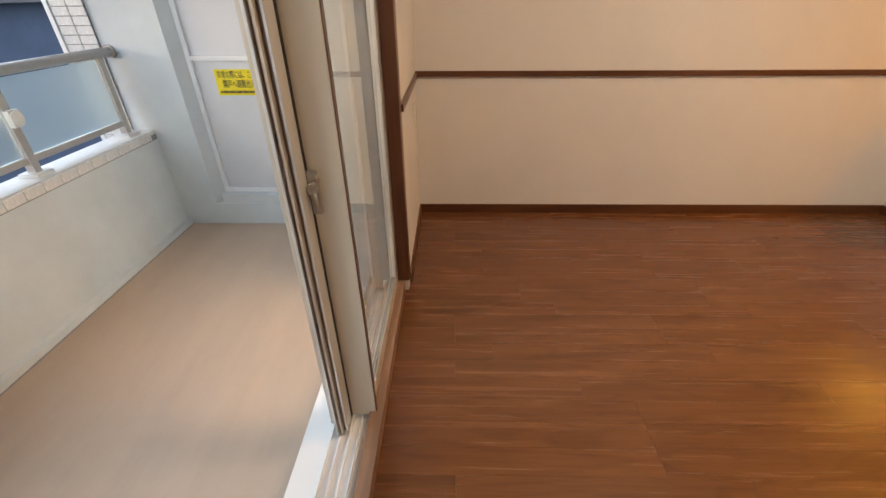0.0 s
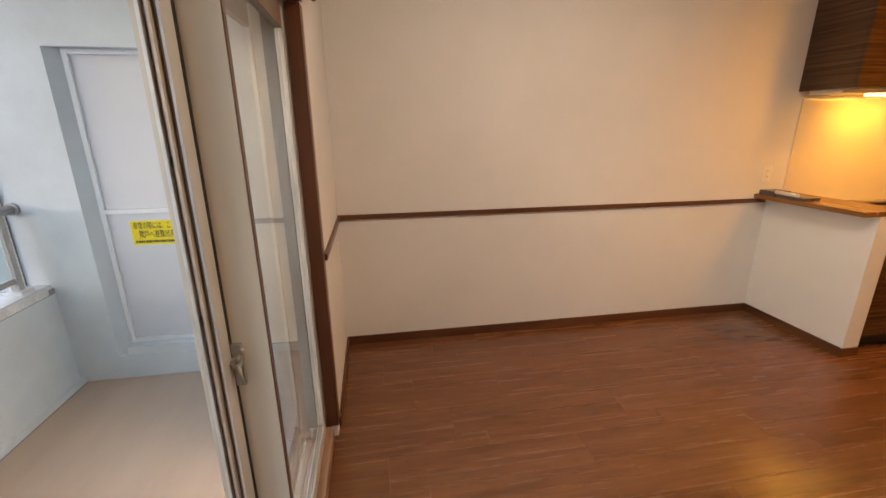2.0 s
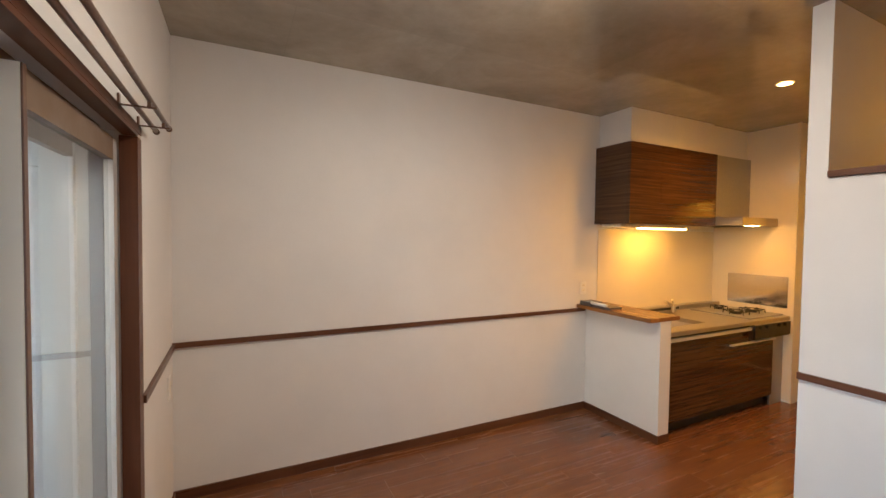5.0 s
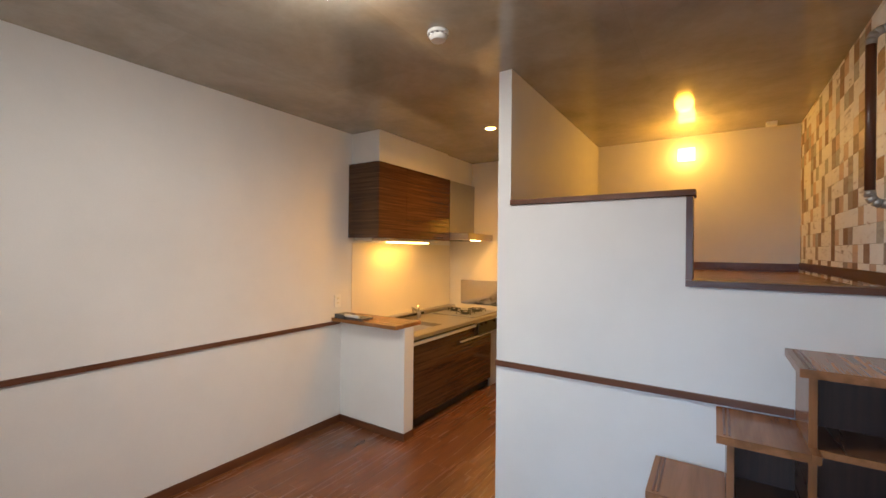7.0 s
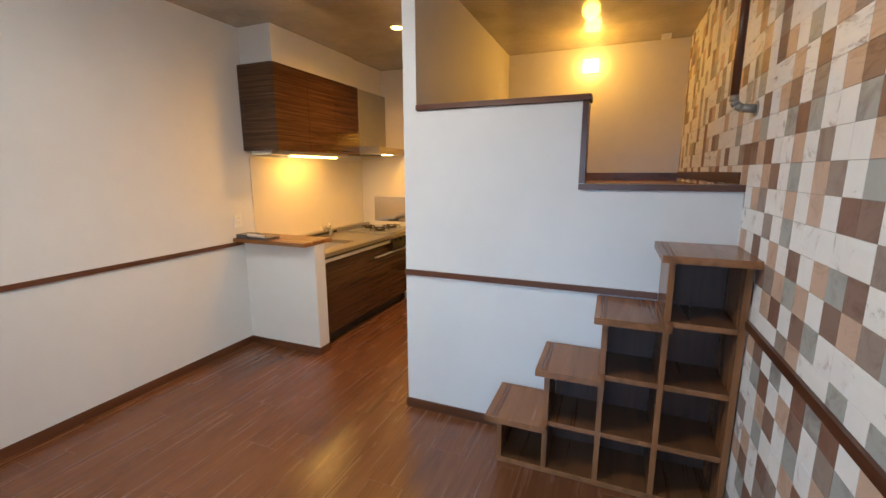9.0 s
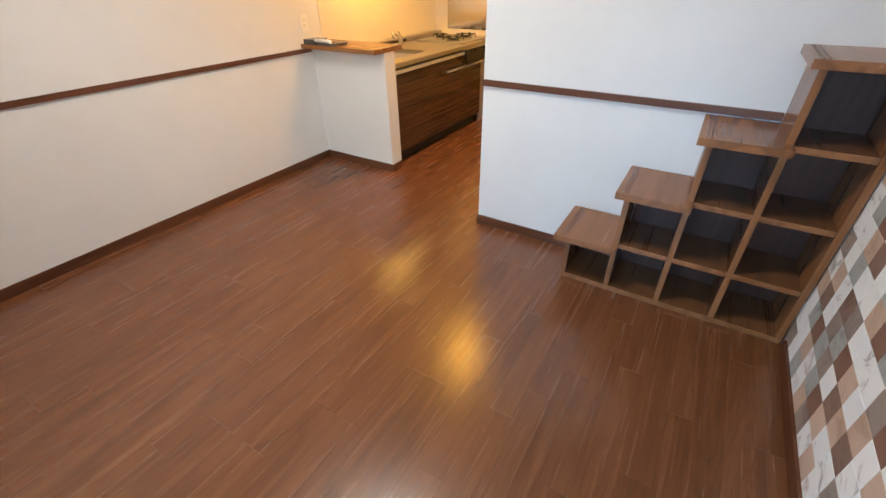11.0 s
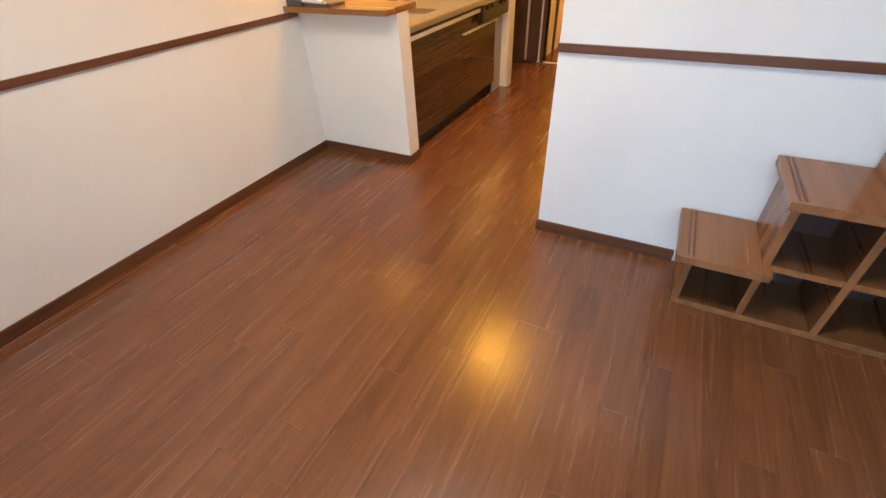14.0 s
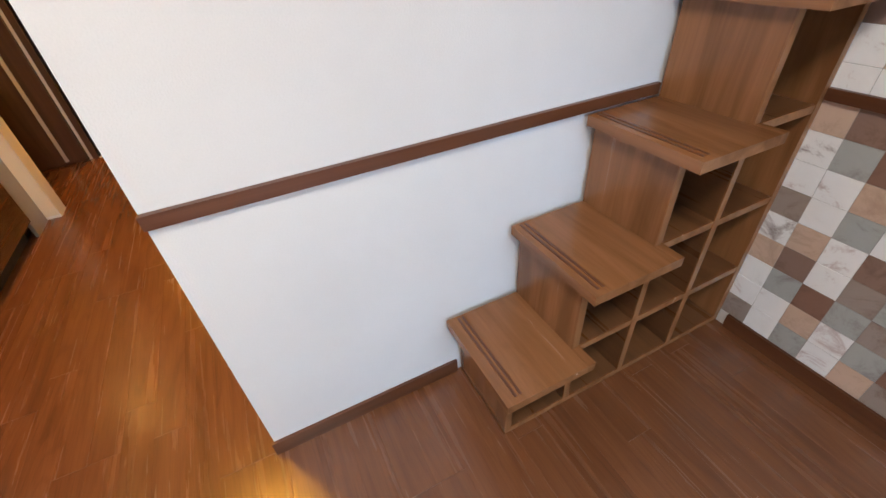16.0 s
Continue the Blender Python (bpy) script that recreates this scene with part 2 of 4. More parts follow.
br = nt.nodes.new("ShaderNodeTexBrick")
br.offset = 0.0
for k, v in (("Color1", (1, 1, 1, 1)), ("Color2", (0.82, 0.82, 0.82, 1)), ("Mortar", (0.85, 0.85, 0.85, 1)), ("Scale", 1.0), ("Mortar Size", 0.002), ("Brick Width", 0.92), ("Row Height", 0.92)):
    br.inputs[k].default_value = v
nt.links.new(c, br.inputs["Vector"])
col = mix(nt, 0.7, mix(nt, 0.2, c1, c2), br.outputs["Color"], "MULTIPLY")
nt.links.new(col, b.inputs["Base Color"])
nt.links.new(ramp(nt, [(0.3, (0.05,) * 3), (0.7, (0.13,) * 3)], n1.outputs[0]), b.inputs["Roughness"])


# ---- building helpers ----
def box(bm, x0, y0, z0, x1, y1, z1, index=0):
    vs = [bm.verts.new((x, y, z)) for x in (x0, x1) for y in (y0, y1) for z in (z0, z1)]
    for q in ((0, 1, 3, 2), (4, 6, 7, 5), (0, 4, 5, 1), (2, 3, 7, 6), (0, 2, 6, 4), (1, 5, 7, 3)):
        bm.faces.new([vs[i] for i in q]).material_index = index
    return vs


def tube(bm, a, b2, r, n=16, r2=None):
    a, b2 = Vector(a), Vector(b2)
    d = b2 - a
    m = Matrix.Translation((a + b2) / 2) @ d.to_track_quat("Z", "Y").to_matrix().to_4x4()
    res = bmesh.ops.create_cone(bm, cap_ends=True, segments=n, radius1=r, radius2=r if r2 is None else r2, depth=d.length, matrix=m)
    for v in res["verts"]:
        for f in v.link_faces:
            f.smooth = len(f.verts) == 4
    return res["verts"]


def bevelled(bm, w, seg=2, sharp=1.2):
    es = [e for e in bm.edges if len(e.link_faces) == 2 and e.calc_face_angle(0) > sharp]
    bmesh.ops.bevel(bm, geom=es, offset=w, segments=seg, affect="EDGES", profile=0.7)
    return bm


def part(name, bm, material, parent=None, label="", kind="", bevel=0.0):
    if bevel:
        bevelled(bm, bevel)
    bmesh.ops.recalc_face_normals(bm, faces=bm.faces)
    me = bpy.data.meshes.new(name)
    bm.to_mesh(me)
    bm.free()
    for m in material if isinstance(material, (list, tuple)) else [material]:
        me.materials.append(m)
    ob = new(name, me)
    if parent:
        ob.parent = parent
        ob.matrix_parent_inverse = parent.matrix_world.inverted()
    return tagged(ob, label, kind=kind)


def boxes(name, items, material, parent=None, label="", kind="", bevel=0.0):
    bm = bmesh.new()
    for it in items:
        box(bm, *it)
    return part(name, bm, material, parent, label, kind, bevel)


def thing(name, label, category, at=(0, 0, 0), group=""):
    ob = new(name)
    ob.empty_display_size = 0.1
    ob.location = at
    bpy.context.view_layer.update()
    return tagged(ob, label, category, group)


def structure(name, items, material, bevel=0.0, parent=None):
    return boxes(name, items, material, parent, kind="structure", bevel=bevel)


# ---- plan, in metres ----
XW, XP, XB = 0.34, 3.05, 5.20          # window wall, loft partition, loft back wall
YA, YN, YP = 3.39, 2.64, 1.655         # long wall, kitchen front line, passage wall
H, RAIL, BASE = 2.60, 0.90, 0.06       # ceiling, dado rail, skirting
XK, XF = 3.45, 5.28                    # kitchen low wall, kitchen end wall
XD, XE = 6.25, 8.40                    # hall door wall, entrance end
WY0, WY1, WZ = 0.20, 2.50, 1.88        # window opening
LZ = 1.385                             # loft floor
BX, BF, BC = -1.29, -0.077, 2.43       # balcony parapet, floor, soffit

# ---- large structure ----
structure("wall_north", [(-0.02, YA, -0.3, XE + 0.15, YA + 0.15, 2.9)], M_PAPER)
wall_south = structure("wall_south", [(-0.02, -0.15, -0.3, XE + 0.15, 0.0, 2.9)], M_PAPER)
structure("wall_window", [(0.10, 0.0, -0.3, XW, WY0, H), (0.10, WY1, -0.3, XW, YA, H), (0.10, WY0, WZ, XW, WY1, H), (0.10, WY0, -0.3, 0.321, WY1, -0.001)], M_PAPER)
structure("wall_loft_low", [(XP, 0.0, 0, XP + 0.10, 0.665, LZ)], M_PAPER)
structure("wall_loft_front", [(XP, 0.665, 0, XP + 0.10, 1.575, 1.806)], M_PAPER)
structure("wall_loft_pier", [(XP, 1.575, 0, XP + 0.10, YP, H)], M_PAPER)
structure("wall_passage", [(XP + 0.10, 1.575, 0, XE, YP, H)], M_PAPER)
structure("wall_loft_back", [(XB, 0.0, LZ - 0.1, XB + 0.1, 1.575, H)], M_PAPER)
structure("wall_kitchen_low", [(XK, YN + 0.022, 0, XK + 0.12, YA, 0.91)], M_PAPER, 0.002)
structure("wall_kitchen_end", [(XF, YN, 0, XF + 0.12, YA, H)], M_PAPER, 0.002)
structure("wall_kitchen_soffit", [(3.565, 3.06, 2.315, 4.685, YA, H), (4.685, 3.085, 2.315, XF, YA, H)], M_PAPER)
structure("wall_hall", [(XD, 2.56, 0, XD + 0.10, YA, H), (XD, YP, 2.02, XD + 0.10, 2.56, H)], M_PAPER)
structure("wall_corridor", [(XD + 0.1, 2.60, 0, XE, 2.70, H)], M_PAPER)
structure("wall_entrance_end", [(XE, 0, 0, XE + 0.1, YA, H)], M_PAPER)
structure("ceiling", [(XW, 0.0, H, XE, YA, H + 0.12)], M_CEIL)
floor = structure("floor", [(0.321, 0.0, -0.12, 7.55, YA, -0.004)], M_TRIM)
structure("floor_entrance", [(7.55, YP, -0.12, XE, 2.60, 0.006)], M_BEIGE)
structure("floor_loft", [(XP + 0.03, 0.0, LZ - 0.06, XB, 1.575, LZ + 0.006)], M_STAIR)

# balcony
structure("balcony_floor", [(BX - 0.1, -1.2, BF - 0.2, 0.10, YA, BF)], M_VINYL)
structure("balcony_parapet", [(BX - 0.16, -1.2, BF, BX, YA, 0.555), (BX, -1.2, BF, BX + 0.035, YA, BF + 0.035)], M_PAINT)
structure("balcony_gutter_line", [(BX + 0.036, -1.2, BF, BX + 0.044, YA - 0.036, BF + 0.002)], M_JOINT)
structure("balcony_ceiling", [(BX - 0.2, -1.2, BC, 0.10, YA + 0.2, BC + 0.2)], M_PAINT)
structure("balcony_end_wall", [(BX - 0.13, YA - 0.035, BF, -1.045, YA + 0.15, BC), (-1.045, YA - 0.035, 1.84, 0.10, YA + 0.15, BC), (-1.045, YA - 0.035, BF, 0.10, YA + 0.15, 0.075), (-1.045, YA + 0.09, 0.075, 0.10, YA + 0.15, 1.84)], M_PAINT, 0.004)
structure("balcony_near_wall", [(BX - 0.2, -1.35, BF, 0.10, -1.2, BC)], M_PAINT)
structure("outer_wall_face", [(0.06, -1.2, BF, 0.098, WY0 - 0.02, BC), (0.06, WY1 + 0.02, BF, 0.098, YA, BC), (0.06, WY0 - 0.02, WZ + 0.02, 0.098, WY1 + 0.02, BC)], M_PAINT)
structure("wall_base_outside", [(0.062, WY0, BF - 0.1, 0.098, WY1, -0.002)], M_PAINT)
structure("ground", [(-400, -400, -9.2, 400, 400, -9.0)], M_GROUND)

# ---- skirting, rails and caps ----
structure("baseboard_north", [(XW, YA - 0.010, 0, XK, YA, BASE)], M_TRIM, 0.002)
structure("baseboard_window", [(XW, WY1 + 0.06, 0, XW + 0.010, YA - 0.012, BASE), (XW, 0.012, 0, XW + 0.010, WY0 - 0.06, BASE)], M_TRIMY, 0.002)
structure("baseboard_kitchen", [(XK - 0.010, YN + 0.014, 0, XK, YA - 0.012, BASE)], M_TRIMY, 0.002)
structure("baseboard_kitchen_end", [(XK + 0.0005, YN + 0.014, 0, XK + 0.1195, YN + 0.0215, BASE)], M_TRIM, 0.002)
structure("baseboard_partition", [(XP - 0.010, 1.012, 0, XP, YP + 0.008, BASE)], M_TRIMY, 0.002)
structure("baseboard_south", [(XW, 0.0, 0, 2.72, 0.012, BASE)], M_TRIM, 0.002)
structure("baseboard_loft", [(XB - 0.010, 0.012, LZ + 0.008, XB, 1.563, LZ + 0.075), (XP + 0.09, 0.0, LZ + 0.032, XB, 0.011, LZ + 0.085)], M_TRIM, 0.002)
structure("rail_north", [(XW, YA - 0.014, RAIL - 0.025, 3.43, YA, RAIL + 0.005)], M_TRIM, 0.003)
structure("rail_window", [(XW, WY1 + 0.062, RAIL - 0.030, XW + 0.014, YA - 0.016, RAIL), (XW, 0.016, RAIL - 0.030, XW + 0.014, WY0 - 0.062, RAIL)], M_TRIMY, 0.003)
structure("rail_partition", [(XP - 0.014, 0.30, RAIL - 0.032, XP, YP + 0.002, RAIL)], M_TRIMY, 0.003)
structure("rail_south", [(XW, 0.0, RAIL - 0.032, 2.79, 0.016, RAIL)], M_TRIM, 0.003)
structure("trim_partition_cap", [(XP - 0.014, 0.655, 1.808, XP + 0.114, 1.573, 1.836)], M_TRIMY, 0.003)
structure("trim_partition_end", [(XP - 0.010, 0.664, LZ + 0.032, XP + 0.11, 0.692, 1.806)], M_TRIMZ, 0.003)
structure("trim_loft_sill", [(XP - 0.012, 0.001, LZ + 0.002, XP + 0.114, 0.692, LZ + 0.030)], M_TRIMY, 0.003)

# ---- window ----
window_1 = thing("window_1", "", "", (0.2, 1.6, 0.03))
tagged(window_1, kind="structure")
boxes("casing", [(XW - 0.05, WY1 - 0.005, 0.062, XW + 0.005, WY1 + 0.06, WZ - 0.015)], M_CASEZ, window_1, "dark brown wooden casing", bevel=0.003)
boxes("casing", [(XW - 0.05, WY0 - 0.06, 0.062, XW + 0.005, WY0 + 0.005, WZ - 0.015)], M_CASEZ, window_1, "dark brown wooden casing", bevel=0.003)
boxes("casing", [(0.302, WY0 + 0.004, WZ - 0.014, XW + 0.006, WY1 - 0.004, WZ - 0.001), (XW + 0.0005, WY0 - 0.06, WZ + 0.0005, XW + 0.006, WY1 + 0.06, WZ + 0.030)], M_CASEY, window_1, "dark brown wooden casing", bevel=0.003)
boxes("window_sill", [(0.276, WY0 - 0.02, 0.0, 0.321, WY1 - 0.007, 0.060)], M_SILL, window_1, "pale worn wooden sill", bevel=0.003)
track = bmesh.new()
box(track, 0.062, WY0, 0.0, 0.275, WY1 - 0.007, 0.022)
for x in (0.155, 0.185, 0.215, 0.245):
    box(track, x, WY0, 0.0222, x + 0.005, WY1 - 0.007, 0.040)
part("track", track, M_WHITEMET, window_1, "white aluminium sliding track")
boxes("window_frame", [(0.12, WY1 - 0.045, 0.042, 0.248, WY1 - 0.007, WZ)], M_SILVER, window_1, bevel=0.002)
boxes("window_frame", [(0.12, WY0 + 0.007, 0.042, 0.248, WY0 + 0.04, WZ)], M_ALU, window_1, bevel=0.002)
boxes("window_frame", [(0.12, WY0 + 0.042, WZ - 0.035, 0.249, WY1 - 0.047, WZ + 0.0)], M_ALUD, window_1, bevel=0.002)


def sash(x0, x1, y0, y1, z0, z1, stile, face, label, front=None):
    s = thing("window_sash", label, "window", ((x0 + x1) / 2, (y0 + y1) / 2, z0))
    if front:
        boxes("stile", [(front[0], y0, z0, front[1], y0 + stile, z1)], face, s, "cream resin meeting stile", bevel=0.003)
        boxes("cover_strip", [(front[1] + 0.0005, y0 + 0.001, z0, front[1] + 0.004, y0 + stile - 0.001, z1)], M_BRONZE, s, "brown metal cover strip", bevel=0.001)
    else:
        boxes("stile", [(x0, y0, z0, x1, y0 + stile, z1)], face, s, bevel=0.002)
    boxes("stile", [(x0, y1 - 0.045, z0, x1, y1, z1)], M_SILVER, s, bevel=0.002)
    a, c2 = y0 + stile + 0.001, y1 - 0.046
    boxes("bottom_rail", [(x0, a, z0, x1, c2, z0 + 0.075)], M_SILVER, s, bevel=0.002)
    boxes("top_rail", [(x0, a, z1 - 0.075, x1, c2, z1)], M_ALUD, s, bevel=0.002)
    xm = (x0 + x1) / 2
    g = boxes("pane", [(xm - 0.003, a - 0.002, z0 + 0.073, xm + 0.003, c2 + 0.002, z1 - 0.058)], M_GLASS, s, "clear glass pane")
    g.visible_shadow = False
    bead = bmesh.new()
    for dx in (-0.010, 0.004):
        box(bead, xm + dx, a + 0.001, z0 + 0.0755, xm + dx + 0.006, a + 0.008, z1 - 0.0605)
        box(bead, xm + dx, a + 0.009, z0 + 0.0755, xm + dx + 0.006, c2 - 0.001, z0 + 0.083)
    part("gasket", bead, M_GREYMET, s, "grey rubber gasket")
    return s


inner = sash(0.256, 0.288, 1.728, 2.475, 0.045, 1.842, 0.018, M_CREAM, "aluminium-framed glass balcony door, slid open, with cream stile", front=(0.214, 0.296))
outer = sash(0.150, 0.177, 1.690, 2.475, 0.045, 1.842, 0.040, M_ALU, "outer aluminium-framed sliding balcony door standing behind the inner one")
# channels of the screen door and the meeting profiles
channel = thing("screen_door", "bronze aluminium sliding screen door with ribbed edge profile", "screen door", (0.18, 1.65, 0.03))
boxes("edge_profile", [(0.2070, 1.662, 0.045, 0.2125, 1.715, 1.845)], M_SILVER, channel, "silver aluminium edge")
boxes("edge_profile", [(0.2080, 1.7155, 0.043, 0.2138, 1.760, 1.850)], M_DARK, channel, "dark gap strip")
boxes("edge_profile", [(0.1990, 1.668, 0.043, 0.2065, 1.715, 1.850)], M_ALUD, channel, "bronze aluminium groove")
boxes("edge_profile", [(0.1930, 1.650, 0.042, 0.1985, 1.686, 1.852)], M_ALU, channel, "champagne aluminium rib")
boxes("edge_profile", [(0.1860, 1.658, 0.042, 0.1925, 1.686, 1.852)], M_ALUD, channel, "bronze aluminium groove")
boxes("edge_profile", [(0.1790, 1.645, 0.042, 0.1855, 1.690, 1.856)], M_SILVER, channel, "silver aluminium rib")
for z in (0.50, 1.02, 1.36):
    boxes("catch", [(0.187, 1.654, z, 0.192, 1.6575, z + 0.022)], M_DARK, channel, "small dark catch")
lock = thing("crescent_lock", "small grey metal crescent lock on the cream stile", "window lock", (0.226, 1.715, 0.88))
boxes("plate", [(0.214, 1.716, 0.825, 0.236, 1.7275, 0.935)], M_GREYMET, lock, bevel=0.003)
bm = bmesh.new()
tube(bm, (0.226, 1.7155, 0.895), (0.226, 1.700, 0.895), 0.014)
tube(bm, (0.226, 1.704, 0.895), (0.243, 1.698, 0.918), 0.006, 10)
tube(bm, (0.243, 1.698, 0.918), (0.245, 1.698, 0.935), 0.005, 10)
part("crescent", bm, M_STEEL, lock)
bm = bmesh.new()
tube(bm, (0.228, 1.704, 0.89), (0.236, 1.695, 0.84), 0.005, 10)
part("lever", bm, M_GREYMET, lock)

# curtain rods
for i, (x, z) in enumerate(((0.378, 1.922), (0.420, 1.938))):
    rod = thing("curtain_rod", ("brown metal curtain rod on the window wall, nearer the wall", "brown metal curtain rod on the window wall, further out")[i], "curtain rod", (x, 1.6, z), "curtain rods over the window")
    bm = bmesh.new()
    tube(bm, (x, 0.62, z), (x, 2.66, z), 0.0085)
    part("rod", bm, M_BRONZE, rod)
    for y in (0.62, 2.66):
        bm = bmesh.new()
        tube(bm, (x, y - 0.008, z), (x, y + 0.008, z), 0.0115)
        part("end_cap", bm, M_BRONZE, rod)
    for y in (0.80, 2.24, 2.52):
        if i == 0:
            boxes("bracket", [(XW + 0.001, y - 0.010, z - 0.03, XW + 0.006, y + 0.010, z + 0.02)], M_BRONZE, rod)
            boxes("arm", [(XW + 0.007, y - 0.004, z - 0.014, 0.44, y + 0.004, z - 0.0095)], M_BRONZE, rod)
        else:
            boxes("hook", [(x - 0.005, y - 0.004, z - 0.029, x + 0.005, y + 0.004, z - 0.0095)], M_BRONZE, rod)

# ---- box stairs ----
stair = thing("box_stairs", "brown wooden stair chest with open cubbyholes, against the white wall", "stairs", (2.88, 0.5, 0))
LEFT = (0.999, 0.774, 0.535, 0.298)
TOPS = (0.292, 0.577, 0.862, 1.150)
X0, X1 = 2.750, XP - 0.016
RIGHT = 0.012
for i, (yl, zt) in enumerate(zip(LEFT, TOPS)):
    zi = TOPS[i - 1] - 0.029 if i else 0.035
    side = [(X0 + 0.004, yl - 0.024, zi, X1, yl, zt - 0.031, 0)]
    # below the lower tread the upright takes the wood with painted shade
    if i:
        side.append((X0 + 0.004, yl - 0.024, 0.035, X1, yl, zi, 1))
    boxes("upright", side, [M_STAIRZ, M_STAIRSHADE], stair)
    boxes("edging", [(X0, yl - 0.024, 0.035, X0 + 0.0035, yl, zt - 0.031)], M_STAIRZ, stair)
    yr = LEFT[i + 1] if i < 3 else RIGHT
    t = bmesh.new()
    ye = (yl + (0.046 if i == 0 else 0.034), (LEFT[i + 1] + 0.001 if i < 3 else 0.003))
    box(t, 2.680, ye[1], zt - 0.030, X1 if zt < 0.6 else XP - (0.016 if zt < 1.0 else 0.001), ye[0], zt)
    tread = part("tread", t, M_STAIR, stair, bevel=0.004)
    boxes("nosing_strip", [(2.70, yl + 0.004, zt - 0.0005, X1 - 0.01, yl + 0.012, zt + 0.0015)], M_TRIM, tread)
    boxes("nosing_strip", [(2.70, yl - 0.012, zt - 0.0005, X1 - 0.01, yl - 0.004, zt + 0.0015)], M_TRIM, tread)
    if i < 3:
        boxes("tread_lip", [(2.680, yr - 0.026, zt - 0.030, X0 - 0.001, yr + 0.0005, zt)], M_STAIR, tread, bevel=0.003)
    for k in range(i):
        y0 = yr + (0.001 if i < 3 else 0.024)
        # shelf boards carry the recess shade in their colour, the edging doesn't
        boxes("shelf", [(X0 + 0.005, y0, TOPS[k] - 0.028, X1, yl - 0.025, TOPS[k] - 0.004)], M_STAIRSHADE, stair)
        boxes("edging", [(X0 + 0.001, y0, TOPS[k] - 0.028, X0 + 0.0045, yl - 0.025, TOPS[k] - 0.004)], M_STAIR, stair)
    # cubbyhole backs use the near-black door wood, recess shade put into the colour
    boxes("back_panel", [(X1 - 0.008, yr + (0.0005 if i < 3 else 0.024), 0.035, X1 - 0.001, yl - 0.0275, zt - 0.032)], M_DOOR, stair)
boxes("upright", [(X0, RIGHT - 0.003, 0.035, X1, RIGHT + 0.022, TOPS[3] - 0.031)], M_STAIRZ, stair, bevel=0.002)
boxes("bottom_board", [(X0 + 0.004, RIGHT - 0.003, 0.012, X1, LEFT[0], 0.034)], M_STAIRSHADE, stair)
boxes("edging", [(X0, RIGHT - 0.003, 0.012, X0 + 0.0035, LEFT[0], 0.034)], M_STAIR, stair)
boxes("plinth", [(X0 + 0.006, RIGHT - 0.003, 0.001, X1, LEFT[0] - 0.004, 0.0115)], M_STAIR, stair)

# ---- grab bar on the mosaic wall ----
bar = thing("grab_bar", "dark brown grab bar with grey elbows on the mosaic wall", "grab bar", (3.06, 0.0, 1.72))
bm = bmesh.new()
tube(bm, (3.03, 0.086, 1.785), (3.03, 0.086, 2.345), 0.016)
part("bar", bm, M_TRIMZ, bar)
for z, s in ((1.785, -1), (2.345, 1)):
    bm = bmesh.new()
    pts = [(0.086, z - s * 0.002), (0.085, z + s * 0.022), (0.075, z + s * 0.040), (0.055, z + s * 0.050), (0.004, z + s * 0.056)]
    for p, q in zip(pts, pts[1:]):
        tube(bm, (3.03, *p), (3.03, *q), 0.0175)
    tube(bm, (3.03, 0.006, z + s * 0.056), (3.03, 0.0015, z + s * 0.056), 0.032, 24)
    part("elbow", bm, M_GREYMET, bar, "grey metal elbow")

# ---- ceiling fittings ----
cl = thing("ceiling_lamp", "round white ceiling lamp, lit, on the grey ceiling", "ceiling lamp", (1.72, 1.72, H))
bm = bmesh.new()
prof = [(0.0, 0.095), (0.15, 0.093), (0.24, 0.080), (0.285, 0.055), (0.30, 0.02)]
rings = [[bm.verts.new((1.72 + r * math.cos(a), 1.72 + r * math.sin(a), H - d)) for a in [i * math.tau / 40 for i in range(40)]] for r, d in prof[1:]]
for p, q in zip(rings, rings[1:]):
    for i in range(40):
        bm.faces.new((p[i], p[(i + 1) % 40], q[(i + 1) % 40], q[i])).smooth = True
bm.faces.new(rings[0])
part("shade", bm, G_CEIL, cl, "white plastic dome shade")
bm = bmesh.new()
tube(bm, (1.72, 1.72, H - 0.019), (1.72, 1.72, H - 0.001), 0.305, 40)
part("base", bm, M_WHITE, cl)
det = thing("smoke_detector", "small round white smoke detector on the ceiling", "smoke detector", (2.48, 1.71, H))
bm = bmesh.new()
tube(bm, (2.48, 1.71, H - 0.018), (2.48, 1.71, H - 0.001), 0.052, 32)
part("base", bm, M_WHITE, det)
bm = bmesh.new()
tube(bm, (2.48, 1.71, H - 0.044), (2.48, 1.71, H - 0.019), 0.034, 32, 0.046)
part("sensor", bm, M_WHITE, det)
bm = bmesh.new()
for i in range(12):
    a = i * math.tau / 12
    x, y = 2.48 + 0.047 * math.cos(a), 1.71 + 0.047 * math.sin(a)
    box(bm, x - 0.004, y - 0.004, H - 0.024, x + 0.004, y + 0.004, H - 0.0185)
part("vent", bm, M_GREYMET, det)
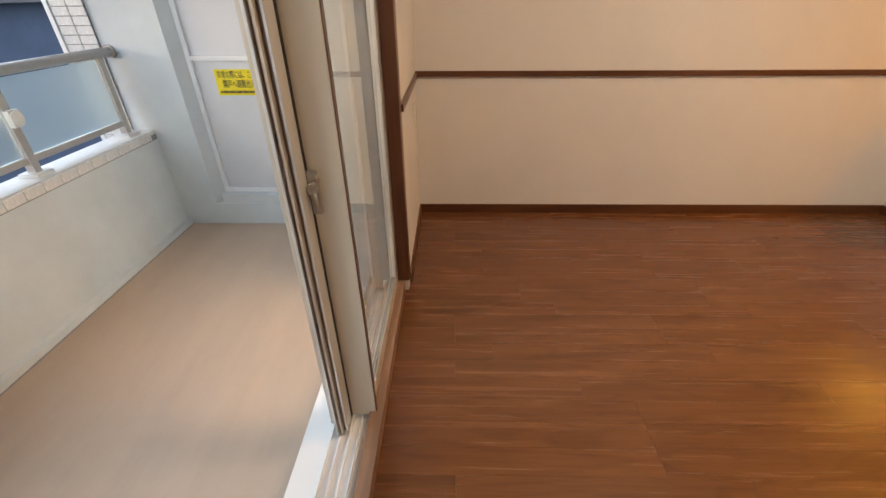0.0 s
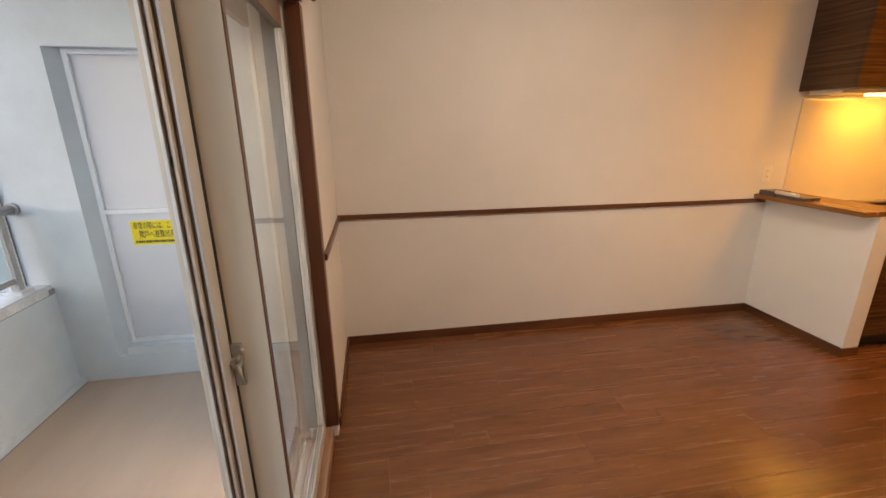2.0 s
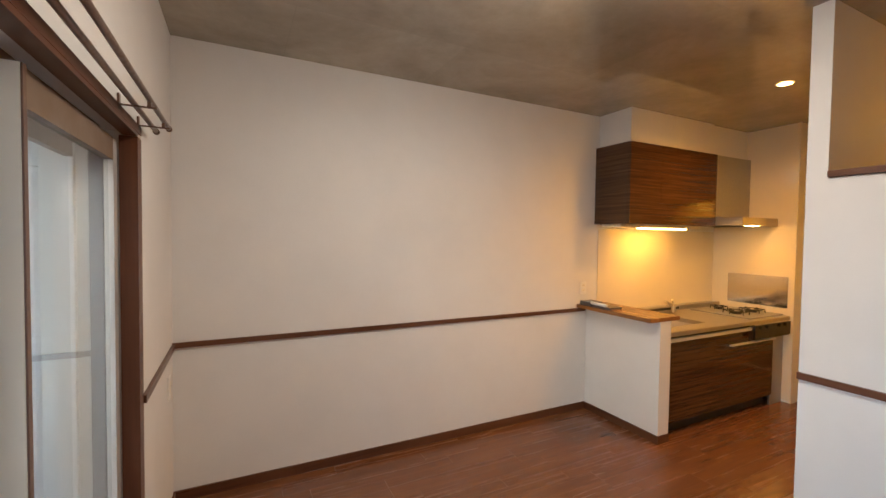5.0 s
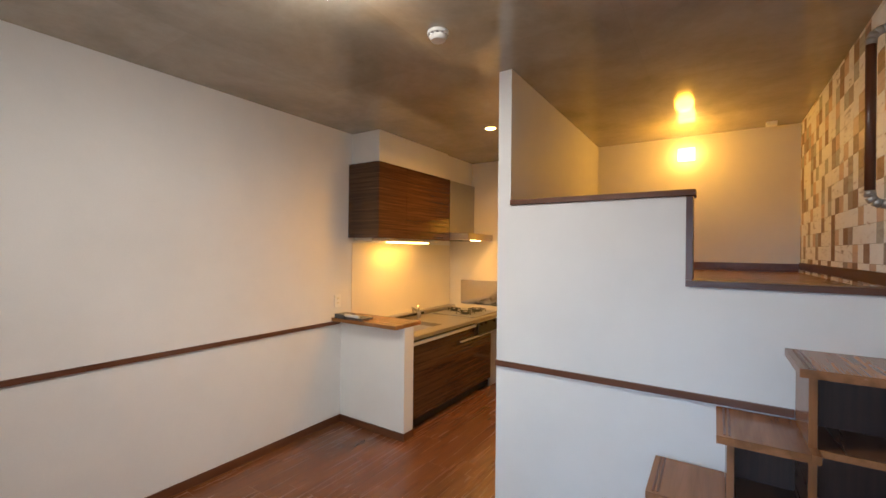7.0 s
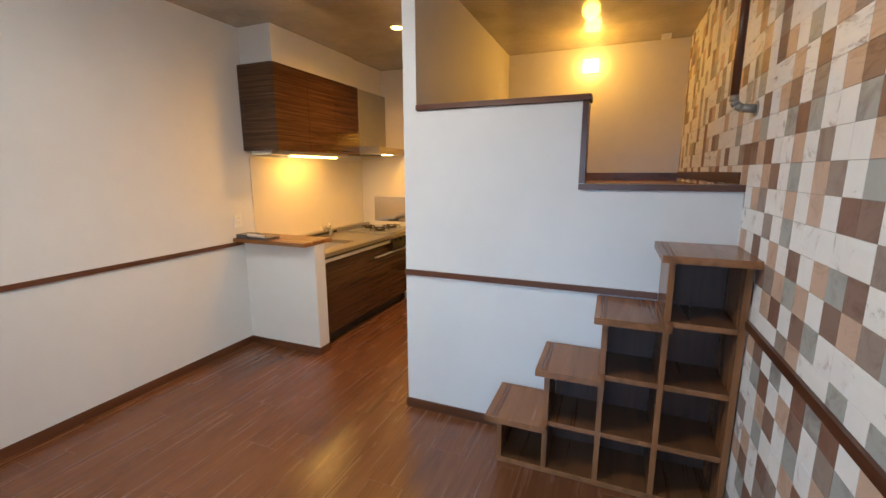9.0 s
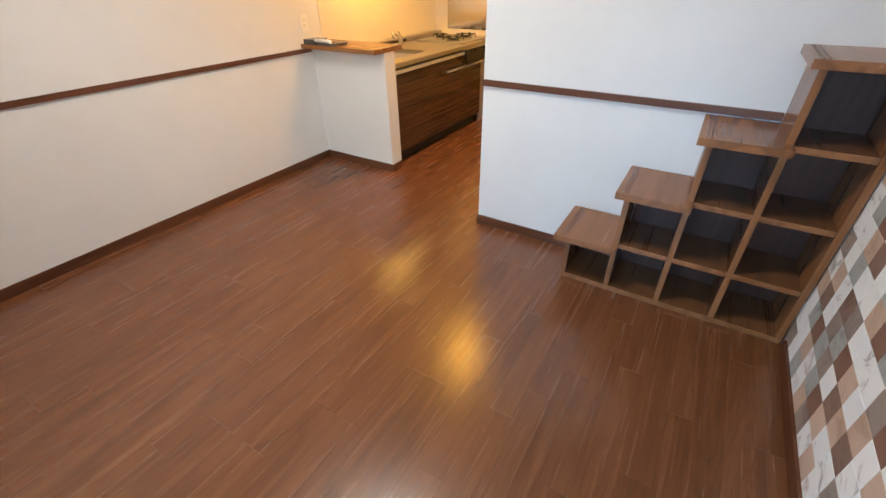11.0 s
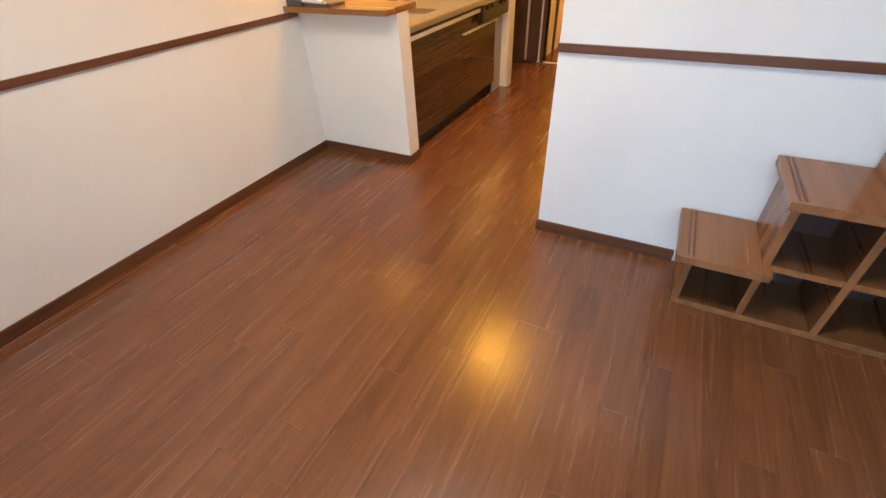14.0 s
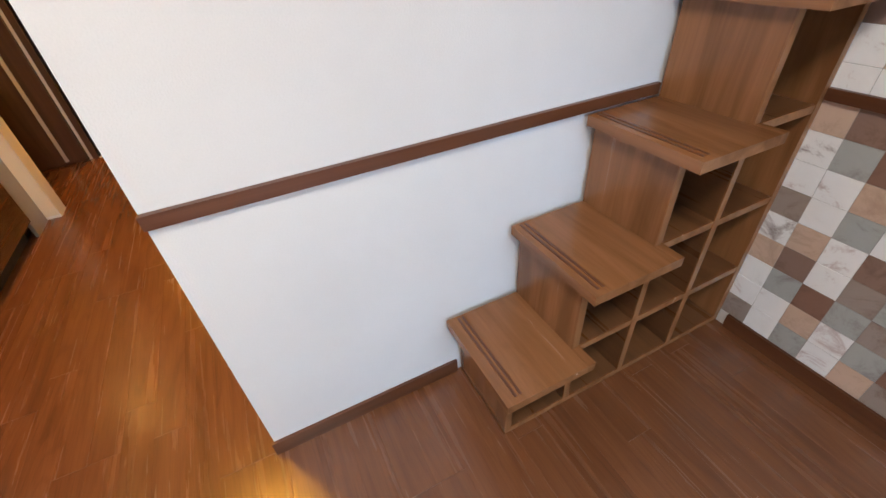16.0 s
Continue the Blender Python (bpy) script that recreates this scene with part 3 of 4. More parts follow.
for x in (4.04,):
    d = thing("downlight", "small round recessed downlight, lit warm, in the kitchen ceiling", "downlight", (x, 2.21, H))
    bm = bmesh.new()
    for r0, r1, z0, z1 in ((0.055, 0.047, -0.001, -0.006), (0.047, 0.044, -0.006, -0.003)):
        a = [bm.verts.new((x + r0 * math.cos(t), 2.21 + r0 * math.sin(t), H + z0)) for t in [i * math.tau / 32 for i in range(32)]]
        c2 = [bm.verts.new((x + r1 * math.cos(t), 2.21 + r1 * math.sin(t), H + z1)) for t in [i * math.tau / 32 for i in range(32)]]
        for i in range(32):
            bm.faces.new((a[i], a[(i + 1) % 32], c2[(i + 1) % 32], c2[i])).smooth = True
    part("trim_ring", bm, M_WHITE, d)
    bm = bmesh.new()
    tube(bm, (x, 2.21, H - 0.004), (x, 2.21, H - 0.0005), 0.043, 32)
    part("lens", bm, G_DOWN, d)
ll = thing("wall_lamp", "square frosted wall lamp, lit amber, on the loft wall", "wall lamp", (5.16, 0.80, 2.42))
boxes("backplate", [(XB - 0.012, 0.74, 2.37, XB - 0.001, 0.86, 2.48)], M_WHITE, ll, bevel=0.002)
boxes("shade", [(XB - 0.085, 0.735, 2.375, XB - 0.013, 0.865, 2.475)], G_LOFT, ll, bevel=0.012)
boxes("spout", [(5.02, 0.17, H - 0.03, 5.09, 0.24, H - 0.001)], M_WHITE, tagged(thing("loft_detector", "small white ceiling sensor in the loft", "smoke detector", (5.05, 0.2, H))), bevel=0.008)

# ---- kitchen ----
bt = thing("counter_board", "brown wooden counter board on the low white wall", "counter", (3.5, 3.0, 0.91))
boxes("board", [(3.335, 2.660, 0.9105, 3.665, YA - 0.002, 0.940)], M_COUNTER, bt, bevel=0.005)
bk = thing("booklets", "dark booklet and rolled white papers on the wooden counter board", "papers", (3.42, 3.25, 0.94))
boxes("booklet", [(3.36, 3.05, 0.941, 3.50, 3.24, 0.956)], M_BOOK, bk, "dark grey printed booklet", bevel=0.002)
boxes("folder", [(3.36, 3.26, 0.941, 3.50, 3.375, 0.972)], M_BOOK, bk, bevel=0.002)
bm = bmesh.new()
tube(bm, (3.365, 3.09, 0.968), (3.372, 3.255, 0.970), 0.013)
part("paper_roll", bm, M_WHITE, bk, "white rolled paper")

structure("kitchen_panel_north", [(3.571, YA - 0.006, 0.80, XF - 0.004, YA - 0.0005, 1.60)], M_PANEL)
structure("kitchen_panel_end", [(XF - 0.006, YN + 0.002, 0.02, XF - 0.0005, YA - 0.007, H - 0.002)], M_PANEL)

wt = thing("worktop", "stainless steel kitchen worktop with sink, on dark cabinets", "worktop", (4.4, 3.0, 0.8))
SX0, SX1, SY0, SY1 = 3.70, 4.22, 2.80, 3.18
WX0, WX1 = 3.572, 5.27
bm = bmesh.new()
gx, gy = (WX0, SX0, SX1, 4.70, 5.25, WX1), (2.672, 2.712, SY0, SY1, 3.248, 3.383)
grid = {(i, j, k): bm.verts.new((gx[i], gy[j], z)) for i in range(6) for j in range(6) for k, z in enumerate((0.782, 0.818))}
solid = {(i, j) for i in range(5) for j in range(5)} - {(1, 2)} - {(3, j) for j in (1, 2, 3)}
for i, j in solid:
    for k in (0, 1):
        bm.faces.new([grid[p] for p in ((i, j, k), (i + 1, j, k), (i + 1, j + 1, k), (i, j + 1, k))])
    for n2, a, c2 in (((i - 1, j), (i, j), (i, j + 1)), ((i + 1, j), (i + 1, j), (i + 1, j + 1)), ((i, j - 1), (i, j), (i + 1, j)), ((i, j + 1), (i, j + 1), (i + 1, j + 1))):
        if n2 not in solid:
            bm.faces.new([grid[(*a, 0)], grid[(*c2, 0)], grid[(*c2, 1)], grid[(*a, 1)]])
part("top", bm, M_STEEL, wt)
boxes("fascia", [(WX0, 2.664, 0.786, WX1, 2.6715, 0.816)], M_STEEL, wt, bevel=0.002)
boxes("basin", [(SX0 - 0.006, SY0 - 0.006, 0.62, SX1 + 0.006, SY0, 0.7815), (SX0 - 0.006, SY1, 0.62, SX1 + 0.006, SY1 + 0.006, 0.7815), (SX0 - 0.006, SY0, 0.62, SX0, SY1, 0.7815), (SX1, SY0, 0.62, SX1 + 0.006, SY1, 0.7815), (SX0 - 0.006, SY0 - 0.006, 0.612, SX1 + 0.006, SY1 + 0.006, 0.62)], M_BASIN, wt)
boxes("front_channel", [(WX0, 2.690, 0.735, 4.668, 2.699, 0.785)], M_DARK, wt, "dark finger groove")
boxes("front_profile", [(WX0, 2.672, 0.738, 4.668, 2.6895, 0.764)], M_SILVER, wt, "silver aluminium profile", bevel=0.003)
boxes("splash_ledge", [(WX0, 3.30, 0.8185, 5.27, 3.3835, 0.862)], M_STEEL, wt, bevel=0.003)
boxes("ledge_slot", [(3.72, 3.2975, 0.828, 4.60, 3.2995, 0.850)], M_DARK, wt, "dark slot in the ledge")
bm = bmesh.new()
tube(bm, (3.96, 2.99, 0.621), (3.96, 2.99, 0.626), 0.07, 28)
part("drain", bm, M_GREYMET, wt)
fc = thing("faucet", "chrome lever faucet on the steel worktop by the sink", "faucet", (4.28, 3.23, 0.818))
bm = bmesh.new()
tube(bm, (4.40, 3.22, 0.819), (4.40, 3.22, 0.90), 0.022)
part("body", bm, M_STEEL, fc)
bm = bmesh.new()
for p, q in (((4.40, 3.22, 0.885), (4.20, 3.16, 0.945)), ((4.20, 3.16, 0.945), (4.10, 3.07, 0.94)), ((4.10, 3.07, 0.94), (4.095, 3.065, 0.915))):
    tube(bm, p, q, 0.011)
part("spout", bm, M_STEEL, fc)
bm = bmesh.new()
tube(bm, (4.40, 3.22, 0.901), (4.34, 3.19, 0.95), 0.008)
part("lever", bm, M_STEEL, fc)


def base_unit(x0, x1, fronts, label):
    u = thing("base_cabinet", label, "cabinet", ((x0 + x1) / 2, 3.03, 0), "kitchen base cabinets")
    boxes("carcass", [(x0 + 0.001, 2.721, 0.10, x1 - 0.001, 3.38, 0.66), (x0 + 0.001, 2.721, 0.66, x1 - 0.001, 2.74, 0.733)], M_DOOR, u)
    boxes("toe_kick", [(x0 + 0.001, 2.765, 0.001, x1 - 0.001, 2.785, 0.099)], M_DARK, u)
    for a, c2, z0, z1, nm in fronts:
        boxes(nm, [(a + 0.002, 2.700, z0, c2 - 0.002, 2.720, z1)], M_ZEBRA, u, "glossy dark zebra-grain front", bevel=0.0015)
    return u


base_unit(3.573, 4.38, [(3.573, 3.98, 0.105, 0.56, "door"), (3.98, 4.38, 0.105, 0.56, "door"), (3.573, 3.98, 0.564, 0.731, "drawer"), (3.98, 4.38, 0.564, 0.731, "drawer")], "dark glossy zebra-grain base cabinet with doors under the sink")
u2 = base_unit(4.38, 5.07, [(4.38, 5.07, 0.105, 0.37, "drawer"), (4.38, 5.07, 0.374, 0.61, "drawer")], "dark glossy zebra-grain drawer cabinet beneath the gas hob")
boxes("handle", [(4.385, 2.676, 0.622, 5.065, 2.699, 0.634)], M_SILVER, u2, "long silver bar handle", bevel=0.004)
boxes("side_drawer", [(4.382, 2.700, 0.642, 4.668, 2.720, 0.731)], M_ZEBRA, u2, bevel=0.0015)
gap = thing("filler_panel", "grey filler panel beside the drawer cabinet", "panel", (5.17, 3.0, 0))
boxes("panel", [(5.072, 2.712, 0.0, 5.268, 2.73, 0.733)], M_GREYMET, gap, bevel=0.002)

hob = thing("gas_hob", "built-in gas hob with iron grates and a black grill front", "gas hob", (4.98, 2.95, 0.8))
boxes("grill_front", [(4.672, 2.650, 0.655, 5.25, 2.6635, 0.775)], M_BLACK, hob, "black glass grill front", bevel=0.003)
boxes("top_plate", [(4.70, 2.712, 0.819, 5.25, 3.248, 0.832)], M_GREYMET, hob, bevel=0.004)
boxes("control_strip", [(4.672, 2.655, 0.780, 5.25, 2.6635, 0.784)], M_SILVER, hob, bevel=0.003)
for kx in (4.76, 4.86, 5.06, 5.16):
    bm = bmesh.new()
    tube(bm, (kx, 2.6495, 0.755), (kx, 2.636, 0.755), 0.013, 18)
    part("knob", bm, M_BLACK, hob)
for bx, by, r in ((4.84, 2.90, 0.085), (5.10, 2.90, 0.085), (4.97, 3.13, 0.06)):
    bm = bmesh.new()
    tube(bm, (bx, by, 0.833), (bx, by, 0.848), r * 0.5, 24)
    br1 = part("burner", bm, M_IRON, hob)
    bm = bmesh.new()
    for k in range(6):
        a = k * math.tau / 6
        tube(bm, (bx + 0.4 * r * math.cos(a), by + 0.4 * r * math.sin(a), 0.864), (bx + 1.15 * r * math.cos(a), by + 1.15 * r * math.sin(a), 0.864), 0.004, 6)
        tube(bm, (bx + 1.15 * r * math.cos(a), by + 1.15 * r * math.sin(a), 0.864), (bx + 1.2 * r * math.cos(a), by + 1.2 * r * math.sin(a), 0.833), 0.004, 6)
    for k in range(18):
        a, c2 = k * math.tau / 18, (k + 1) * math.tau / 18
        tube(bm, (bx + r * math.cos(a), by + r * math.sin(a), 0.858), (bx + r * math.cos(c2), by + r * math.sin(c2), 0.858), 0.004, 6)
    part("grate", bm, M_IRON, hob, "black iron grate")
M_POLISHED = plain("polished_steel", (0.60, 0.58, 0.55), 0.10, 1.0, 30, 0.05)
sp = thing("splash_plate", "stainless steel splash plate on the kitchen end wall", "splash plate", (5.27, 2.95, 0.9))
boxes("plate", [(XF - 0.011, 2.69, 0.885, XF - 0.007, 3.22, 1.178)], M_POLISHED, sp)

wc = thing("wall_cabinet", "glossy dark zebra-grain wall cabinet above the kitchen worktop", "cabinet", (4.1, 3.2, 1.645))
boxes("carcass", [(3.525, 3.042, 1.645, 4.685, YA - 0.001, 2.3135)], M_ZEBRA, wc, bevel=0.0015)
for a, c2 in ((3.525, 3.912), (3.912, 4.299), (4.299, 4.685)):
    boxes("door", [(a + 0.001, 3.022, 1.647, c2 - 0.001, 3.041, 2.312)], M_ZEBRA, wc, bevel=0.001)
ul = thing("cabinet_light", "slim lit tube light under the wall cabinet", "strip light", (4.1, 3.2, 1.62))
boxes("housing", [(3.56, 3.13, 1.618, 4.62, 3.34, 1.6445)], M_CREAM, ul, bevel=0.003)
boxes("diffuser", [(3.86, 3.15, 1.604, 4.46, 3.22, 1.6175)], G_TUBE, ul, bevel=0.003)

hd = thing("range_hood", "grey steel range hood beside the wall cabinet", "range hood", (4.98, 3.1, 1.66))
boxes("body", [(4.688, 3.04, 1.74, 5.268, YA - 0.008, 2.3135)], M_GREYMET, hd, bevel=0.003)
bm = bmesh.new()
vs = [(4.688, 2.79, 1.655), (5.268, 2.79, 1.655), (5.268, 3.382, 1.655), (4.688, 3.382, 1.655), (4.688, 2.79, 1.725), (5.268, 2.79, 1.725), (5.268, 3.382, 1.738), (4.688, 3.382, 1.738)]
bv = [bm.verts.new(v) for v in vs]
for q in ((0, 1, 2, 3), (4, 5, 6, 7), (0, 1, 5, 4), (1, 2, 6, 5), (2, 3, 7, 6), (3, 0, 4, 7)):
    bm.faces.new([bv[i] for i in q])
part("canopy", bm, M_STEEL, hd, "brushed steel canopy", bevel=0.003)
boxes("filter", [(4.74, 2.96, 1.650, 5.22, 3.30, 1.6545)], M_IRON, hd)
boxes("lamp_lens", [(4.93, 2.84, 1.650, 5.06, 2.90, 1.6548)], G_DOWN, hd)

# socket and switch
for nm, at in (("wall_socket", (3.368, YA - 0.008, 1.025, 3.438, YA - 0.0005, 1.135)),):
    so = thing(nm, "small white plastic double socket on the white wall above the rail", "socket", (3.4, YA, 1.08))
    boxes("plate", [at], M_WHITE, so, bevel=0.002)
    for z in (1.06, 1.10):
        boxes("outlet", [(3.385, YA - 0.0095, z - 0.006, 3.419, YA - 0.0083, z + 0.012)], M_CREAM, so)
        boxes("slot", [(3.394, YA - 0.0105, z - 0.002, 3.397, YA - 0.0096, z + 0.008), (3.407, YA - 0.0105, z - 0.002, 3.410, YA - 0.0096, z + 0.008)], M_GREYMET, so)
sw = thing("wall_outlet", "small white plastic outlet plate on the wall beside the window", "socket", (XW, 3.25, 0.71))
boxes("plate", [(XW + 0.0005, 3.19, 0.65, XW + 0.008, 3.26, 0.77)], M_WHITE, sw, bevel=0.002)
boxes("outlet", [(XW + 0.0083, 3.208, 0.68, XW + 0.0095, 3.242, 0.74)], M_CREAM, sw)

# ---- hall ----
door_1 = thing("door_1", "", "", (XD, 2.8, 0))
tagged(door_1, kind="structure")
boxes("door_frame", [(XD - 0.012, 2.56, 0, XD + 0.112, 2.60, 2.06)], M_DOOR, door_1, bevel=0.002)
boxes("door_frame", [(XD - 0.012, YP + 0.001, 2.02, XD + 0.112, 2.559, 2.06)], M_DOOR, door_1, bevel=0.002)
boxes("door_leaf", [(XD - 0.045, 2.62, 0.012, XD - 0.014, 3.36, 2.04)], M_DOOR, door_1, "dark brown sliding door leaf, pushed open", bevel=0.002)
boxes("door_edge", [(XD - 0.050, 2.74, 0.03, XD - 0.046, 2.765, 2.03)], M_SILVER, door_1, "silver edge strip")
boxes("door_handle", [(XD - 0.049, 2.655, 0.95, XD - 0.0455, 2.685, 1.10)], M_SILVER, door_1)
structure("threshold", [(XD - 0.01, YP + 0.001, 0.0, XD + 0.02, 2.558, 0.006)], M_WHITEMET)
door_2 = thing("door_2", "", "", (7.2, 2.6, 0))
tagged(door_2, kind="structure")
boxes("door_frame", [(7.50, 2.575, 0, 7.54, 2.599, 2.04)], M_DOOR, door_2, bevel=0.002)
boxes("door_frame", [(6.75, 2.575, 0, 6.79, 2.599, 2.04)], M_DOOR, door_2, bevel=0.002)
boxes("door_leaf", [(6.792, 2.58, 0.01, 7.498, 2.598, 2.0)], M_CREAM, door_2, "cream door leaf, closed", bevel=0.002)
structure("trim_entrance_step", [(7.535, YP + 0.001, 0.0, 7.565, 2.574, 0.012)], M_TRIMY, 0.002)

# ---- balcony things ----
pb = thing("escape_board", "white-framed grey breakaway board with yellow label on the balcony", "partition board", (-0.5, YA + 0.05, 0.16))
boxes("frame_bar", [(-0.995, YA + 0.025, 0.137, -0.97, YA + 0.05, 1.839)], M_WHITEMET, pb, bevel=0.002)
boxes("frame_bar", [(-0.04, YA + 0.025, 0.137, -0.015, YA + 0.05, 1.839)], M_WHITEMET, pb, bevel=0.002)
for z in (0.137, 0.960, 1.814):
    boxes("frame_bar", [(-0.9695, YA + 0.025, z, -0.0405, YA + 0.05, z + 0.025)], M_WHITEMET, pb, bevel=0.002)
bm = bmesh.new()
vs = [bm.verts.new((x, YA + y, z)) for z in (0.076, 1.839) for x, y in ((-1.0445, -0.033), (-0.996, 0.030), (-0.996, 0.089), (-1.0445, 0.089))]
for q in ((0, 1, 2, 3), (4, 5, 6, 7), (0, 1, 5, 4), (1, 2, 6, 5), (2, 3, 7, 6), (3, 0, 4, 7)):
    bm.faces.new([vs[i] for i in q])
part("reveal", bm, M_PAINT, pb, "white painted sloping reveal")
boxes("panel", [(-0.9695, YA + 0.04, 0.163, -0.0405, YA + 0.046, 0.9595)], M_BOARD, pb)
boxes("panel", [(-0.9695, YA + 0.04, 0.9855, -0.0405, YA + 0.046, 1.8135)], M_BOARD, pb)
boxes("ledge", [(-0.9955, YA - 0.03, 0.0755, 0.058, YA + 0.085, 0.135)], M_PAINT, pb, "white painted ledge", bevel=0.004)
label = boxes("label", [(-0.86, YA + 0.0375, 0.765, -0.40, YA + 0.0395, 0.912)], M_YELLOW, pb, "yellow rectangular label with black Japanese writing")


def writing(body, x, z, size, parent):
    cu = bpy.data.curves.new("writing", "FONT")
    cu.body, cu.size, cu.extrude = body, size, 0.0004
    cu.materials.append(M_INK)
    ob = new("writing", cu)
    ob.matrix_world = pose(x, YA + 0.0365, z, 90) @ Matrix.Diagonal((0.56, 1, 1, 1))
    bpy.context.view_layer.update()
    ob.parent = parent
    return ob


writing("非常の際には、ここを", -0.845, 0.866, 0.046, label)
writing("隣戸へ避難出来ま", -0.82, 0.812, 0.050, label)
bm = bmesh.new()
for i in range(30):
    x = -0.845 + i * 0.0135
    box(bm, x, YA + 0.0362, 0.778, x + (0.0105 if i % 3 else 0.008), YA + 0.0372, 0.792)
part("small_print", bm, M_INK, label)

rl = thing("balcony_railing", "champagne aluminium balcony railing with frosted glass panels on the tiled parapet", "railing", (-1.37, 2.0, 0.59))
RX = -1.375
bm = bmesh.new()
tube(bm, (RX, -1.1, 1.02), (RX, 3.335, 1.02), 0.024, 20)
part("top_rail", bm, M_RAIL, rl)
bm = bmesh.new()
tube(bm, (RX, 3.3355, 1.02), (RX, 3.352, 1.02), 0.034, 20)
part("wall_flange", bm, M_RAIL, rl)
posts = (3.235, 2.60, 1.70, 0.8, -0.1, -1.0)
for y in posts:
    boxes("post", [(RX - 0.02, y - 0.018, 0.59, RX + 0.02, y + 0.018, 0.998)], M_RAIL, rl, bevel=0.003)
    boxes("foot", [(RX - 0.045, y - 0.045, 0.576, RX + 0.045, y + 0.045, 0.594)], M_CONC, rl, "grey mortar foot", bevel=0.006)
for a, c2 in zip(posts[1:], posts):
    boxes("bottom_rail", [(RX - 0.012, a + 0.0185, 0.635, RX + 0.012, c2 - 0.0185, 0.665)], M_RAIL, rl, bevel=0.002)
    boxes("glass_panel", [(RX - 0.003, a + 0.020, 0.666, RX + 0.003, c2 - 0.020, 0.992)], M_FROST, rl, "frosted pale blue glass panel").visible_shadow = False
bm = bmesh.new()
box(bm, RX + 0.021, 2.575, 0.80, RX + 0.045, 2.625, 0.87)
tube(bm, (RX + 0.046, 2.60, 0.835), (RX + 0.052, 2.60, 0.835), 0.03, 20)
part("latch", bm, M_WHITE, rl, "white plastic bracket", bevel=0.0)
cap = structure("parapet_cap", [(BX - 0.17, -1.2, 0.5555, BX - 0.012, YA - 0.036, 0.575)], M_CONC, 0.003)

# house beyond
hs = thing("neighbour_house", "slate-blue house wall beyond the balcony with a grey roof edge", "house", (-9, 3, -9))
boxes("wall", [(-9.0, -14, -8.99, -6.0, 14, 1.2)], M_BLUE, hs)
boxes("wall", [(-9.0, 4.5, 1.21, -6.6, 16, 4.5)], M_BLUE, hs)
boxes("roof", [(-6.55, 4.3, 1.21, -5.7, 16, 1.40)], M_ROOF, hs)
boxes("downpipe", [(-6.58, 7.5, 1.41, -6.5, 7.58, 4.4)], M_WHITEMET, hs)

# ---- tiles, planks and other repeated pieces ----
def piece_mesh(name, sx, sy, sz, materials, lip=0.0012, end=0):
    """A slab from the origin with its top edge eased; end: the width of a paler eased edge at both short ends."""
    bm = bmesh.new()
    lo = [(0, 0, 0), (sx, 0, 0), (sx, sy, 0), (0, sy, 0)]
    mid = [(x, y, sz - lip) for x, y, _ in lo]
    e = end or lip
    top = [(e, lip, sz), (sx - e, lip, sz), (sx - e, sy - lip, sz), (e, sy - lip, sz)]
    rows = [[bm.verts.new(p) for p in r] for r in (lo, mid, top)]
    for p, q in zip(rows, rows[1:]):
        for i in range(4):
            bm.faces.new((p[i], p[(i + 1) % 4], q[(i + 1) % 4], q[i])).material_index = int(bool(end) and i % 2)
    bm.faces.new(rows[2])
    bmesh.ops.recalc_face_normals(bm, faces=bm.faces)
    me = bpy.data.meshes.new(name)
    bm.to_mesh(me)
    bm.free()
    for m in materials:
        me.materials.append(m)
    return me


def piece(name, me, m, parent):
    ob = new(name, me)
    ob.matrix_world = m
    ob.parent = parent
    return ob


# parapet tiles along the inner edge, and the tiled outer pier
strip = piece_mesh("parapet_tile", 0.094, 0.045, 0.006, [M_TILEW])
y = 3.30
k = 0
while y > 0.2:
    piece("tile", strip, Matrix(((0, 0, 1, BX + 0.0012), (1, 0, 0, y - 0.097), (0, 1, 0, 0.528), (0, 0, 0, 1))), cap)
    y -= 0.098
structure("parapet_joint", [(BX, 0.2, 0.522, BX + 0.0015, 3.352, 0.5545)], M_JOINT)
pier = structure("outer_pier", [(-1.600, 3.345, -3, BX - 0.135, 3.55, 4.5)], M_JOINT)
pt = piece_mesh("pier_tile", 0.088, 0.042, 0.006, [M_TILEW])
for r in range(44):
    z = 0.0 + r * 0.046
    for c0 in range(2):
        piece("tile", pt, Matrix(((1, 0, 0, -1.598 + c0 * 0.092), (0, 0, -1, 3.3448), (0, 1, 0, z), (0, 0, 0, 1))), pier)

structure("pier_edge", [(-1.625, 3.33, -3, -1.601, 3.55, 4.5)], M_WHITEMET)
# mosaic wall
rnd = random.Random(7)


def marble(name, base, vein, amount, tint=0.0):
    m, nt, b = mat(name, base, 0.5)
    c = coords(nt, (1, 1, 1), True)
    mp = nt.nodes.new("ShaderNodeMapping")
    mp.inputs["Scale"].default_value = (9, 9, 34)
    nt.links.new(c, mp.inputs["Vector"])
    n = node(nt, "TexNoise", Scale=1.0, Detail=7.0, Roughness=0.7, Distortion=0.8)
    nt.links.new(mp.outputs[0], n.inputs["Vector"])
    f = node(nt, "TexNoise", Scale=3.0, Detail=2.0)
    nt.links.new(mp.outputs[0], f.inputs["Vector"])
    col = ramp(nt, [(0.30, vein), (0.30 + amount, base), (0.8, tuple(min(1, v * 1.08) for v in base))], n.outputs[0])
    nt.links.new(col, b.inputs["Base Color"])
    bumped(nt, b, f.outputs[0], 0.2, 0.001)
    return m


M_GROUT = plain("grout_grey", (0.36, 0.35, 0.33), 0.8)
